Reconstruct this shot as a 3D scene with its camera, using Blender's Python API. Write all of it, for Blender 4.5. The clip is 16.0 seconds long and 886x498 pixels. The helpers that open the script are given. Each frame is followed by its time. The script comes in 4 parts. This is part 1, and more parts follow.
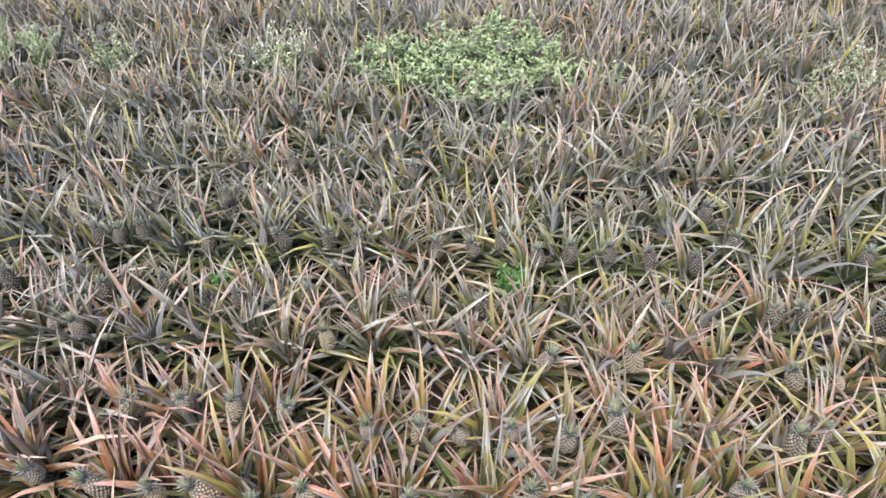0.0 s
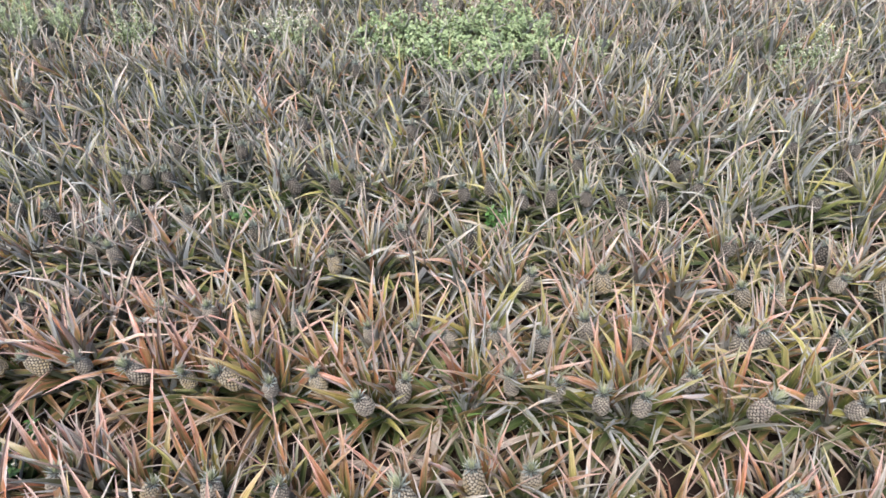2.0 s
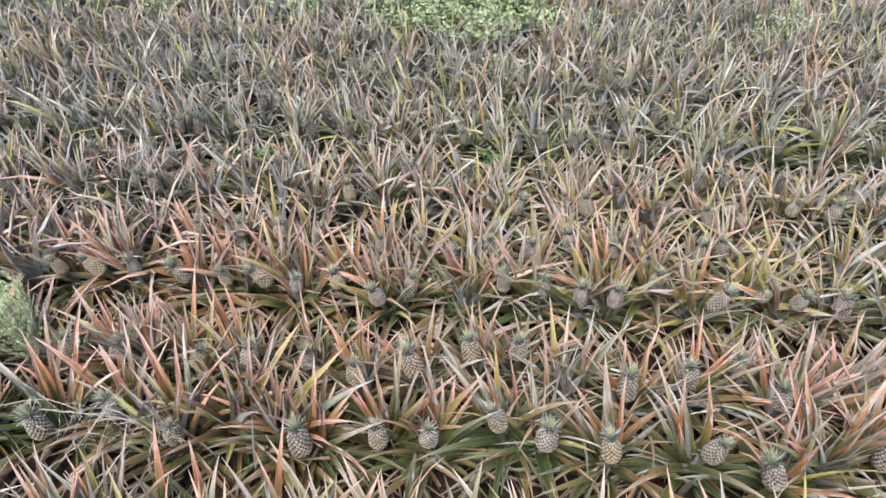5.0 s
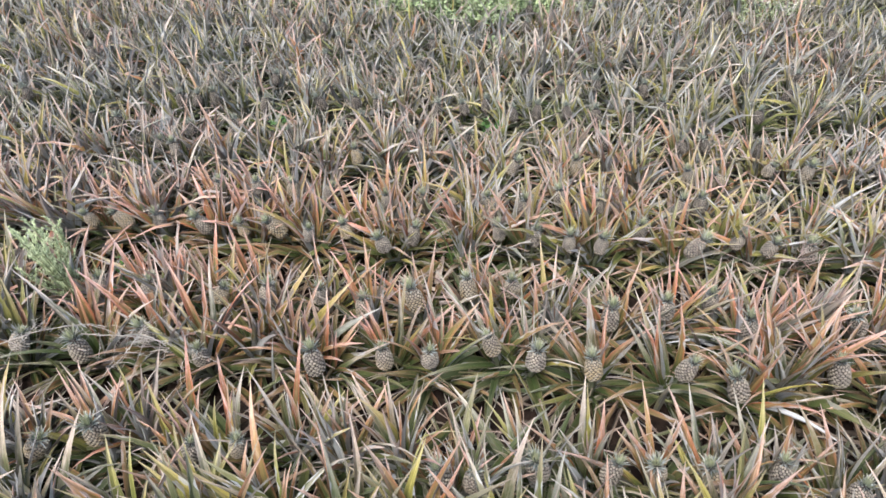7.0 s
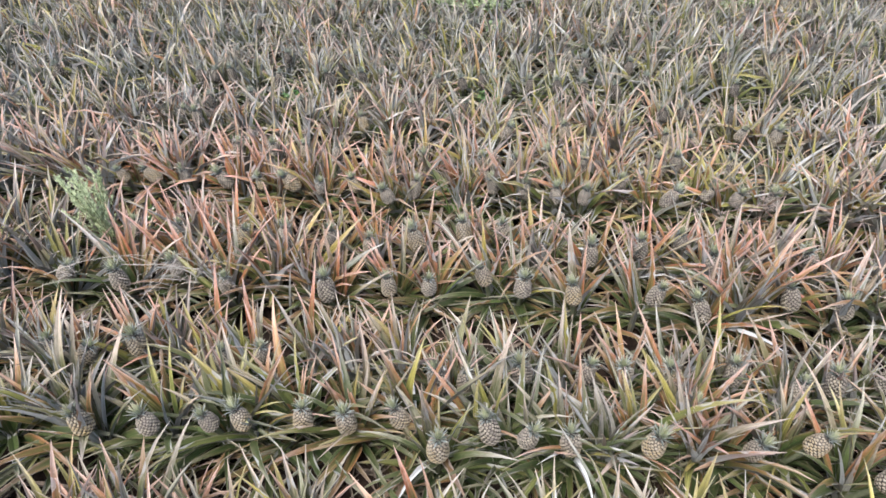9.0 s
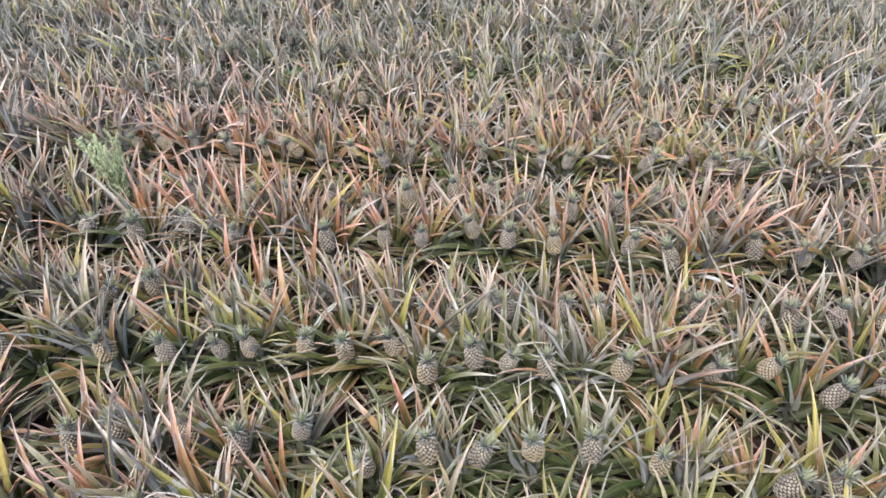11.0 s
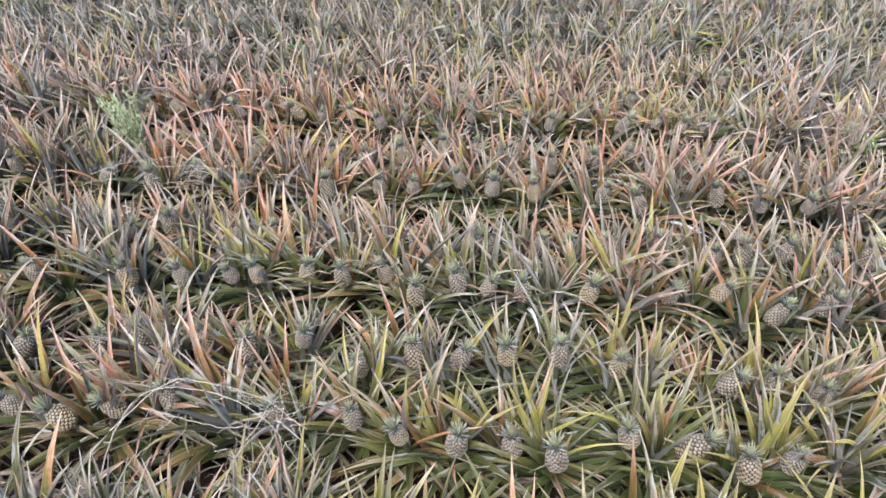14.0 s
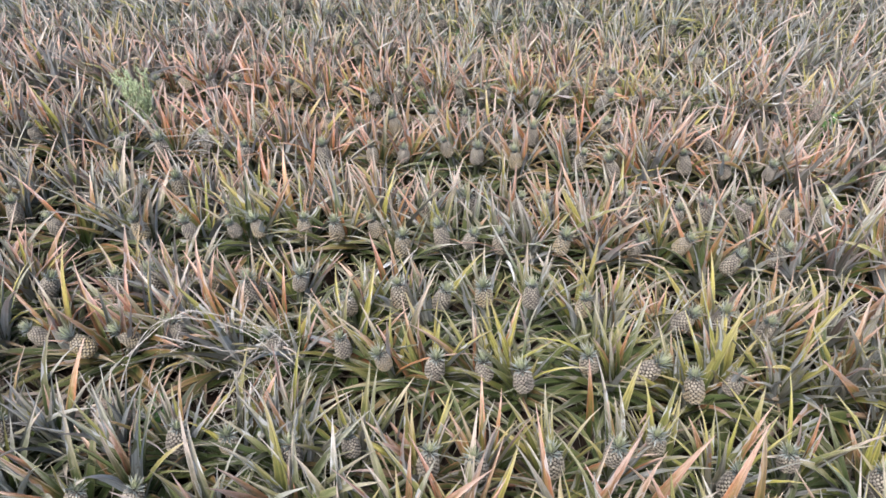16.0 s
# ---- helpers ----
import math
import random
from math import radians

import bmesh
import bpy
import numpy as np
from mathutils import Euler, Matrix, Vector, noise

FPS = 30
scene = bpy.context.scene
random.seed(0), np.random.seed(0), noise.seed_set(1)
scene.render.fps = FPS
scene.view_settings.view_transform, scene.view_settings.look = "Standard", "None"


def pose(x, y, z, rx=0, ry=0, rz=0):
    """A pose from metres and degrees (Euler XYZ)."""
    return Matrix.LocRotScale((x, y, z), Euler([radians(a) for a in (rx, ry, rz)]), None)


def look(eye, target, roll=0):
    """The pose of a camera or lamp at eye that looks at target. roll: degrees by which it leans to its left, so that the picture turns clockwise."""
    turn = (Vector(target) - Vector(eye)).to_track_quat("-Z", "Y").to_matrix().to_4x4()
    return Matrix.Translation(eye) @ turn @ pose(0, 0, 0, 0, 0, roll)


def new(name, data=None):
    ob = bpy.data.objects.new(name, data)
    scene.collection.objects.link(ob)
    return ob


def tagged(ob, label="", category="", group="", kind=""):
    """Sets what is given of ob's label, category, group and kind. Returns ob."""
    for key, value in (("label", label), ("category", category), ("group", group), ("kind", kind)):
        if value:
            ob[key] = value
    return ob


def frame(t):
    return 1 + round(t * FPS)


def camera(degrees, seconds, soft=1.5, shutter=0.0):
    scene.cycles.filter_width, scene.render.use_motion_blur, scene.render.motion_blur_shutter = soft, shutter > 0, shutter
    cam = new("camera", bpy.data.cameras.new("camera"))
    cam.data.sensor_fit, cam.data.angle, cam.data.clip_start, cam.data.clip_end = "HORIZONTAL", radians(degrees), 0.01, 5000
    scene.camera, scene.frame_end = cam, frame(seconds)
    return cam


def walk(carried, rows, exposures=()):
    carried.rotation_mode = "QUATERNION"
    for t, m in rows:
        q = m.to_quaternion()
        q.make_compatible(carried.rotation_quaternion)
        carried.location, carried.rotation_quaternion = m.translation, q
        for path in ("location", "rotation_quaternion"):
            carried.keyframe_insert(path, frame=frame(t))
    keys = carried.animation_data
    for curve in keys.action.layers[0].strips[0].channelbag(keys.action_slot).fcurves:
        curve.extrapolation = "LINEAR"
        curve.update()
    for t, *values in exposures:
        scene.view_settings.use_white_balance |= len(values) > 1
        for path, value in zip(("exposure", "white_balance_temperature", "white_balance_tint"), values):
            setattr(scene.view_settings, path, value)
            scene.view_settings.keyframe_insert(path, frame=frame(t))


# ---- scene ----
cam = camera(65.0, 16.0, soft=1.6)
PATH = [
    (0, (0.014, 0.002, 3.246), (0.005, 1.589, 2.03), -0.8),
    (0.5, (0.032, -0.222, 3.254), (0.02, 1.365, 2.037), -0.7),
    (1, (0.042, -0.403, 3.252), (0.03, 1.184, 2.034), -0.7),
    (1.5, (0.049, -0.531, 3.249), (0.042, 1.058, 2.034), -0.5),
    (2, (0.052, -0.687, 3.243), (0.044, 0.902, 2.029), -0.4),
    (2.5, (0.05, -0.855, 3.25), (0.043, 0.732, 2.032), -0.3),
    (3, (0.047, -1.01, 3.24), (0.041, 0.575, 2.02), -0.2),
    (3.5, (0.044, -1.14, 3.239), (0.035, 0.442, 2.015), -0.2),
    (4, (0.042, -1.255, 3.228), (0.033, 0.329, 2.007), -0.1),
    (6.5, (0.072, -1.851, 3.164), (0.051, -0.258, 1.955), -0.4),
    (7, (0.073, -1.995, 3.17), (0.051, -0.404, 1.96), -0.4),
    (7.5, (0.062, -2.176, 3.17), (0.039, -0.583, 1.96), -0.4),
    (8, (0.064, -2.329, 3.168), (0.04, -0.734, 1.962), -0.3),
    (8.5, (0.075, -2.478, 3.166), (0.049, -0.881, 1.962), -0.4),
    (9, (0.113, -2.63, 3.156), (0.082, -1.03, 1.956), -0.5),
    (11.5, (0.192, -3.204, 3.123), (0.156, -1.602, 1.925), -0.5),
    (12, (0.198, -3.281, 3.121), (0.162, -1.682, 1.92), -0.4),
    (12.5, (0.203, -3.344, 3.12), (0.166, -1.747, 1.916), -0.4),
    (13, (0.215, -3.449, 3.106), (0.18, -1.851, 1.904), -0.3),
    (13.5, (0.241, -3.571, 3.101), (0.206, -1.971, 1.9), -0.2),
    (14, (0.275, -3.698, 3.091), (0.239, -2.097, 1.893), -0.2),
    (14.5, (0.289, -3.834, 3.079), (0.256, -2.232, 1.883), -0.0),
    (15, (0.307, -3.948, 3.08), (0.275, -2.346, 1.883), 0.1),
    (15.5, (0.343, -4.064, 3.101), (0.309, -2.463, 1.903), 0.1),
    (16, (0.408, -4.186, 3.105), (0.362, -2.586, 1.906), -0.2),
]
walk(cam, [(t, look(eye, target, roll)) for t, eye, target, roll in PATH])

# ---- sky, sun ----
SUN_ELEVATION, SUN_TURN = 60.0, 205.0
world = bpy.data.worlds.new("overcast_sky")
scene.world = world
world.use_nodes = True
wn = world.node_tree.nodes
sky = wn.new("ShaderNodeTexSky")
sky.sky_type = "NISHITA"
sky.sun_disc = False
sky.sun_elevation, sky.sun_rotation = radians(SUN_ELEVATION), radians(SUN_TURN)
sky.air_density, sky.dust_density, sky.ozone_density = 1.0, 3.5, 1.0
world.node_tree.links.new(sky.outputs[0], wn["Background"].inputs[0])
wn["Background"].inputs[1].default_value = 0.13
sun = new("sun", bpy.data.lights.new("sun", "SUN"))
sun.data.energy, sun.data.angle, sun.data.color = 1.75, radians(40), (1.0, 0.98, 0.96)
sun.matrix_world = pose(0, 0, 30, 90 - SUN_ELEVATION, 0, 180 - SUN_TURN)
scene.view_settings.exposure = 1.58


# ---- materials ----
class Nodes:
    """Short hand for one node material."""

    def __init__(self, name):
        self.mat = bpy.data.materials.new(name)
        self.mat.use_nodes = True
        self.tree = self.mat.node_tree
        self.bsdf = self.tree.nodes["Principled BSDF"]

    def add(self, kind, **values):
        node = self.tree.nodes.new(kind)
        for key, value in values.items():
            setattr(node, key, value)
        return node

    def put(self, socket, value):
        if isinstance(value, bpy.types.NodeSocket):
            self.tree.links.new(value, socket)
        elif isinstance(value, tuple) and len(value) == 3 and socket.type == "RGBA":
            socket.default_value = (*value, 1)
        else:
            socket.default_value = value

    def math(self, op, a, b=0.0, clamp=False):
        n = self.add("ShaderNodeMath", operation=op, use_clamp=clamp)
        self.put(n.inputs[0], a)
        self.put(n.inputs[1], b)
        return n.outputs[0]

    def mix(self, fac, a, b):
        n = self.add("ShaderNodeMix", data_type="RGBA")
        self.put(n.inputs[0], fac)
        self.put(n.inputs[6], a)
        self.put(n.inputs[7], b)
        return n.outputs[2]

    def ramp(self, value, low, high):
        n = self.add("ShaderNodeMapRange", interpolation_type="SMOOTHSTEP")
        self.put(n.inputs[0], value)
        n.inputs[1].default_value, n.inputs[2].default_value = low, high
        return n.outputs[0]

    def noise(self, scale, vector=None, detail=3.0, rough=0.55):
        n = self.add("ShaderNodeTexNoise")
        n.inputs["Scale"].default_value, n.inputs["Detail"].default_value, n.inputs["Roughness"].default_value = scale, detail, rough
        if vector is not None:
            self.put(n.inputs["Vector"], vector)
        return n.outputs[0]

    def stretch(self, vector, sx, sy, sz):
        n = self.add("ShaderNodeMapping")
        self.put(n.inputs[0], vector)
        n.inputs["Scale"].default_value = (sx, sy, sz)
        return n.outputs[0]

    def split(self, colour):
        n = self.add("ShaderNodeSeparateColor")
        self.put(n.inputs[0], colour)
        return n.outputs[0], n.outputs[1], n.outputs[2]

    def done(self, colour, rough=0.6, bump=None, depth=0.002, strength=0.6, specular=0.4):
        self.put(self.bsdf.inputs["Base Color"], colour)
        self.put(self.bsdf.inputs["Roughness"], rough)
        self.bsdf.inputs["Specular IOR Level"].default_value = specular
        if bump is not None:
            b = self.add("ShaderNodeBump")
            b.inputs["Strength"].default_value, b.inputs["Distance"].default_value = strength, depth
            self.put(b.inputs["Height"], bump)
            self.put(self.bsdf.inputs["Normal"], b.outputs[0])
        return self.mat


def leaf_material(name, joined, under):
    """Pineapple leaf: the tint holds red, yellow and bloom, its alpha a number of the leaf's own."""
    k = Nodes(name)
    if joined:
        a = k.add("ShaderNodeAttribute", attribute_name="tint")
    else:
        a = k.add("ShaderNodeObjectInfo")
    tint, own = a.outputs["Color"], a.outputs["Alpha"]
    red, yellow, bloom = k.split(tint)
    other = k.math("FRACT", k.math("MULTIPLY", own, 7.31))
    sep = k.add("ShaderNodeSeparateXYZ")
    k.put(sep.inputs[0], k.add("ShaderNodeTexCoord").outputs["UV"])
    across, along = sep.outputs[0], sep.outputs[1]
    shifted = k.add("ShaderNodeCombineXYZ")
    k.put(shifted.inputs[0], across)
    k.put(shifted.inputs[1], along)
    k.put(shifted.inputs[2], k.math("MULTIPLY", own, 37.0))
    place = shifted.outputs[0]
    fibre = k.ramp(k.noise(1.0, k.stretch(place, 8, 0.9, 3), 4.0, 0.6), 0.25, 0.75)
    streak = k.noise(1.0, k.stretch(place, 3.5, 2.2, 3), 4.0, 0.65)
    blotch = k.noise(1.0, k.stretch(place, 2.2, 4.5, 5), 3.0)
    mottle = k.noise(1.0, k.stretch(place, 5, 17, 7), 3.0, 0.6)
    spots = k.noise(1.0, k.stretch(place, 5, 30, 9), 2.0)
    off = k.math("ABSOLUTE", k.math("SUBTRACT", across, 0.5))
    margin = k.ramp(k.math("ADD", off, k.math("MULTIPLY", k.math("SUBTRACT", streak, 0.5), 0.35)), 0.2, 0.48)
    edge = k.ramp(off, 0.4, 0.5)
    reach = k.math("ADD", along, k.math("MULTIPLY", k.math("SUBTRACT", blotch, 0.5), 0.6))
    # many leaves are warmer along one side
    side = k.math("ADD", reach, k.math("MULTIPLY", k.math("SUBTRACT", across, 0.5), k.math("MULTIPLY", k.math("SUBTRACT", own, 0.5), 1.4)))
    if under:
        silver = k.mix(fibre, (0.19, 0.2, 0.195), (0.42, 0.435, 0.43))
        # low leaves take mostly dull, darkened for the shade they lie in
        dull = k.mix(fibre, (0.065, 0.067, 0.052), (0.22, 0.215, 0.185))
        c = k.mix(k.ramp(own, 0.12, 0.55), dull, silver)
        c = k.mix(k.math("MULTIPLY", red, k.math("MULTIPLY", k.ramp(reach, 0.25, 0.9), 0.75)), c, (0.34, 0.19, 0.165))
        c = k.mix(k.math("MULTIPLY", yellow, k.ramp(blotch, 0.4, 0.8)), c, (0.26, 0.235, 0.1))
    else:
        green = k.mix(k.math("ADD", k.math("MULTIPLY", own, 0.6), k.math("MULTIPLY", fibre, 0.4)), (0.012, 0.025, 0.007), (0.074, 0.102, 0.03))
        ash = k.mix(other, (0.33, 0.275, 0.24), (0.275, 0.275, 0.255))
        pale = k.mix(other, (0.5, 0.425, 0.375), (0.45, 0.45, 0.425))
        grey = k.mix(k.math("ADD", k.math("MULTIPLY", fibre, 0.5), k.math("MULTIPLY", mottle, 0.5)), k.mix(0.75, (0.05, 0.055, 0.045), ash), pale)
        dust = k.math("ADD", k.math("ADD", k.math("MULTIPLY", streak, 0.5), k.math("MULTIPLY", mottle, 0.35)), k.math("MULTIPLY", reach, 0.75))
        c = k.mix(k.math("MULTIPLY", bloom, k.ramp(dust, 0.6, 1.15), True), green, grey)
        c = k.mix(k.math("MULTIPLY", yellow, k.ramp(reach, 0.15, 0.75)), c, k.mix(fibre, (0.115, 0.115, 0.012), (0.39, 0.355, 0.095)))
        deep = k.mix(fibre, (0.19, 0.048, 0.024), (0.4, 0.14, 0.068))
        rose = k.mix(fibre, (0.4, 0.19, 0.165), (0.62, 0.4, 0.36))
        warm = k.mix(k.ramp(k.math("ADD", reach, k.math("MULTIPLY", k.math("SUBTRACT", mottle, 0.5), 0.7)), 0.52, 1.02), deep, rose)
        blush = k.math("MULTIPLY", k.math("ADD", k.math("MULTIPLY", margin, 0.6), k.math("MULTIPLY", k.ramp(side, 0.18, 0.76), 0.72), True), k.ramp(reach, -0.1, 0.42))
        c = k.mix(k.math("MULTIPLY", red, blush), c, warm)
        c = k.mix(k.math("MULTIPLY", edge, 0.2), c, (0.36, 0.31, 0.26))
    c = k.mix(k.math("MULTIPLY", k.ramp(reach, 0.58, 1.05), k.math("ADD", 0.2, k.math("MULTIPLY", bloom, 0.45))), c, k.mix(other, k.mix(fibre, (0.38, 0.29, 0.255), (0.56, 0.45, 0.4)), k.mix(fibre, (0.3, 0.285, 0.265), (0.5, 0.48, 0.455))))
    c = k.mix(k.math("MULTIPLY", k.ramp(spots, 0.62, 0.72), 0.55), c, (0.1, 0.066, 0.042))
    rough = k.math("ADD", 0.46, k.math("MULTIPLY", streak, 0.34))
    return k.done(c, rough, fibre, 0.002, 0.5, 0.22)


LEAF = [leaf_material("pineapple_leaf_upper", False, False), leaf_material("pineapple_leaf_underside", False, True)]
FOLIAGE = [leaf_material("pineapple_foliage_upper", True, False), leaf_material("pineapple_foliage_underside", True, True)]


def fruit_material():
    k = Nodes("pineapple_rind")
    uv = k.add("ShaderNodeTexCoord")
    sep = k.add("ShaderNodeSeparateXYZ")
    k.put(sep.inputs[0], uv.outputs["UV"])
    raised, high = sep.outputs[0], sep.outputs[1]
    rnd = k.add("ShaderNodeObjectInfo").outputs["Random"]
    patch = k.noise(30.0, uv.outputs["Object"], 3.0)
    ripe = k.mix(k.ramp(k.math("ADD", rnd, k.math("MULTIPLY", high, -0.4)), 0.3, 0.9), (0.14, 0.122, 0.108), (0.33, 0.25, 0.125))
    pale = k.mix(k.ramp(patch, 0.3, 0.7), ripe, (0.265, 0.235, 0.185))
    c = k.mix(k.ramp(raised, 0.15, 0.5), (0.036, 0.029, 0.023), pale)
    c = k.mix(k.math("MULTIPLY", k.ramp(raised, 0.8, 1.0), 0.4), c, k.mix(k.ramp(patch, 0.4, 0.6), (0.14, 0.11, 0.08), (0.4, 0.36, 0.29)))
    return k.done(c, 0.6, patch, 0.003, 0.5)


def crown_material():
    k = Nodes("pineapple_crown_leaf")
    sep = k.add("ShaderNodeSeparateXYZ")
    k.put(sep.inputs[0], k.add("ShaderNodeTexCoord").outputs["UV"])
    own = k.add("ShaderNodeAttribute", attribute_name="tint")
    inner, _, other = k.split(own.outputs["Color"])
    c = k.mix(other, (0.06, 0.08, 0.075), (0.29, 0.315, 0.305))
    c = k.mix(k.math("MULTIPLY", inner, 0.75), c, (0.4, 0.43, 0.22))
    c = k.mix(k.math("MULTIPLY", k.ramp(sep.outputs[1], 0.55, 1.0), 0.7), c, (0.369, 0.335, 0.251))
    streak = k.noise(60.0, None, 2.0)
    return k.done(c, 0.55, streak, 0.002)


def plain_material(name, low, high, scale, rough=0.7, depth=0.002, spread=(0.3, 0.7)):
    k = Nodes(name)
    at = k.add("ShaderNodeTexCoord").outputs["Object"]
    n = k.noise(scale, at, 5.0, 0.65)
    isl = k.add("ShaderNodeNewGeometry").outputs["Random Per Island"]
    c = k.mix(k.ramp(k.math("ADD", k.math("MULTIPLY", n, 0.6), k.math("MULTIPLY", isl, 0.4)), *spread), low, high)
    return k.done(c, rough, n, depth)


def soil_material():
    k = Nodes("red_brown_soil")
    at = k.add("ShaderNodeTexCoord").outputs["Object"]
    big, mid, fine = k.noise(1.3, at, 4.0), k.noise(14.0, at, 6.0, 0.7), k.noise(120.0, at, 4.0, 0.7)
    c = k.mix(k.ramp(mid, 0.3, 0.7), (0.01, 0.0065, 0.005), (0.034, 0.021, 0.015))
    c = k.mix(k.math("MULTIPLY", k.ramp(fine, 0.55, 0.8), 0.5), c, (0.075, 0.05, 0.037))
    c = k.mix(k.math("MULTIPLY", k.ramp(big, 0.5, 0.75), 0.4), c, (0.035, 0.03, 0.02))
    return k.done(c, 0.95, k.math("ADD", mid, k.math("MULTIPLY", fine, 0.3)), 0.03, 0.8, 0.2)


RIND, CROWN, SOIL = fruit_material(), crown_material(), soil_material()
STALK = plain_material("pineapple_stalk", (0.085, 0.104, 0.052), (0.169, 0.169, 0.117), 40)
DRY_LEAF = plain_material("dry_leaf", (0.035, 0.026, 0.019), (0.2, 0.16, 0.125), 9, 0.8)
PALE_DRY = plain_material("pale_dry_leaf", (0.16, 0.125, 0.1), (0.46, 0.4, 0.34), 12, 0.8)
TWIG = plain_material("dead_wood", (0.23, 0.205, 0.18), (0.45, 0.42, 0.38), 30, 0.85)
TWIG_BROWN = plain_material("dead_weed_stem", (0.16, 0.115, 0.095), (0.33, 0.26, 0.23), 30, 0.85)
WEED_STEM = plain_material("weed_stem", (0.091, 0.130, 0.046), (0.156, 0.169, 0.085), 30)
WEED_LEAF = plain_material("weed_leaf", (0.155, 0.215, 0.095), (0.28, 0.335, 0.185), 9, 0.75)
WEED_DARK = plain_material("young_weed_leaf", (0.03, 0.085, 0.02), (0.09, 0.18, 0.045), 12, 0.5)
AIRY_LEAF = plain_material("airy_weed_leaf", (0.17, 0.215, 0.11), (0.29, 0.325, 0.2), 14, 0.75)
FEATHER_LEAF = plain_material("feathery_weed_leaf", (0.29, 0.355, 0.19), (0.46, 0.515, 0.33), 20, 0.6)
GRASS = plain_material("green_grass", (0.05, 0.1, 0.022), (0.14, 0.205, 0.06), 20, 0.55)
PETAL = plain_material("cream_flower", (0.46, 0.43, 0.34), (0.66, 0.63, 0.54), 60, 0.7)


# ---- mesh helpers ----
FACE_CACHE = {}


def flat_faces(faces):
    """Faces as one run of corner numbers and the count of each; kept for lists that are used again."""
    key = id(faces)
    if key not in FACE_CACHE:
        FACE_CACHE[key] = (faces, np.fromiter((i for f in faces for i in f), dtype=np.int32), np.fromiter((len(f) for f in faces), dtype=np.int32))
    return FACE_CACHE[key][1:]


class Heap:
    """Collects vertices and faces with uv, tint and material, for one mesh."""

    def __init__(self):
        self.v, self.loops, self.sizes, self.uv, self.tint, self.mat, self.count = [], [], [], [], [], [], 0

    def add(self, verts, faces, uv, mats=None, tint=(0, 0, 0, 0), matrix=None):
        verts = np.asarray(verts, dtype=np.float32)
        if matrix is not None:
            m = np.array(matrix, dtype=np.float32)
            verts = verts @ m[:3, :3].T + m[:3, 3]
        loops, sizes = flat_faces(faces)
        self.v.append(verts)
        self.loops.append(loops + self.count)
        self.sizes.append(sizes)
        self.uv.append(np.asarray(uv, dtype=np.float32))
        self.tint.append(np.broadcast_to(np.asarray(tint, dtype=np.float32), (len(verts), 4)))
        self.mat.append(np.asarray(mats, dtype=np.int32) if mats is not None else np.zeros(len(sizes), dtype=np.int32))
        self.count += len(verts)

    def mesh(self, name, materials, smooth=True, sharp=55):
        me = bpy.data.meshes.new(name)
        v, uv, tint = np.concatenate(self.v), np.concatenate(self.uv), np.concatenate(self.tint)
        loops, sizes = np.concatenate(self.loops), np.concatenate(self.sizes)
        me.vertices.add(len(v))
        me.vertices.foreach_set("co", np.ascontiguousarray(v, dtype=np.float32).ravel())
        me.loops.add(len(loops))
        me.loops.foreach_set("vertex_index", loops.astype(np.int32))
        me.polygons.add(len(sizes))
        me.polygons.foreach_set("loop_start", (np.cumsum(sizes) - sizes).astype(np.int32))
        for m in materials:
            me.materials.append(m)
        me.update(calc_edges=True)
        me.uv_layers.new(name="UVMap").data.foreach_set("uv", np.ascontiguousarray(uv[loops]).ravel())
        me.attributes.new("tint", "FLOAT_COLOR", "POINT").data.foreach_set("color", np.ascontiguousarray(tint).ravel())
        me.polygons.foreach_set("material_index", np.concatenate(self.mat))
        me.polygons.foreach_set("use_smooth", np.full(len(sizes), smooth))
        me.update()
        if smooth:
            me.set_sharp_from_angle(angle=radians(sharp))
        return me


def part(name, mesh, parent, label="", kind=""):
    ob = new(name, mesh)
    ob.parent = parent
    return tagged(ob, label, kind=kind)


def blade(length, width, rise, bend, power=1.6, side=0.0, twist=0.0, kink=0.0, segs=6, depth=0.28, thick=0.0022, broad=0.22, sway=0.0, wave=0.0):
    """A channelled, pointed leaf from the origin, outward along y: rise is its first angle over the ground, bend the fall along it."""
    verts, uv = [], []
    y = z = 0.0
    step = length / segs
    for i in range(segs + 1):
        s = i / segs
        a = radians(rise - bend * s ** power - (kink if s > 0.55 else 0.0))
        if i:
            y += math.cos(a) * step
            z += math.sin(a) * step
        u = max(0.0, (s - broad) / (1 - broad))
        full = 0.7 + 0.3 * s / broad if s < broad else (1 - u ** 1.6) * (1 - 0.15 * u)
        w = max(width * full, 0.0015) / 2
        roll = radians(twist * s)
        out = Vector((math.cos(roll), -math.sin(a) * math.sin(roll), math.cos(a) * math.sin(roll)))
        up = Vector((-math.sin(roll), -math.sin(a) * math.cos(roll), math.cos(a) * math.cos(roll)))
        mid = Vector((side * s * s + sway * math.sin(4.2 * s), y, z))
        lift = up * (w * 2 * depth)
        curl = wave * math.sin(9.0 * s + 40 * sway)
        verts += [mid - out * w + lift * (1 + curl), mid, mid + out * w + lift * (1 - curl), mid - up * thick]
        uv += [(0, s), (0.5, s), (1, s), (0.5, s)]
    faces, mats = [], []
    for i in range(segs):
        n = i * 4
        faces += [(n, n + 1, n + 5, n + 4), (n + 1, n + 2, n + 6, n + 5), (n + 2, n + 3, n + 7, n + 6), (n + 3, n, n + 4, n + 7)]
        mats += [0, 0, 1, 1]
    return [tuple(p) for p in verts], faces, uv, mats


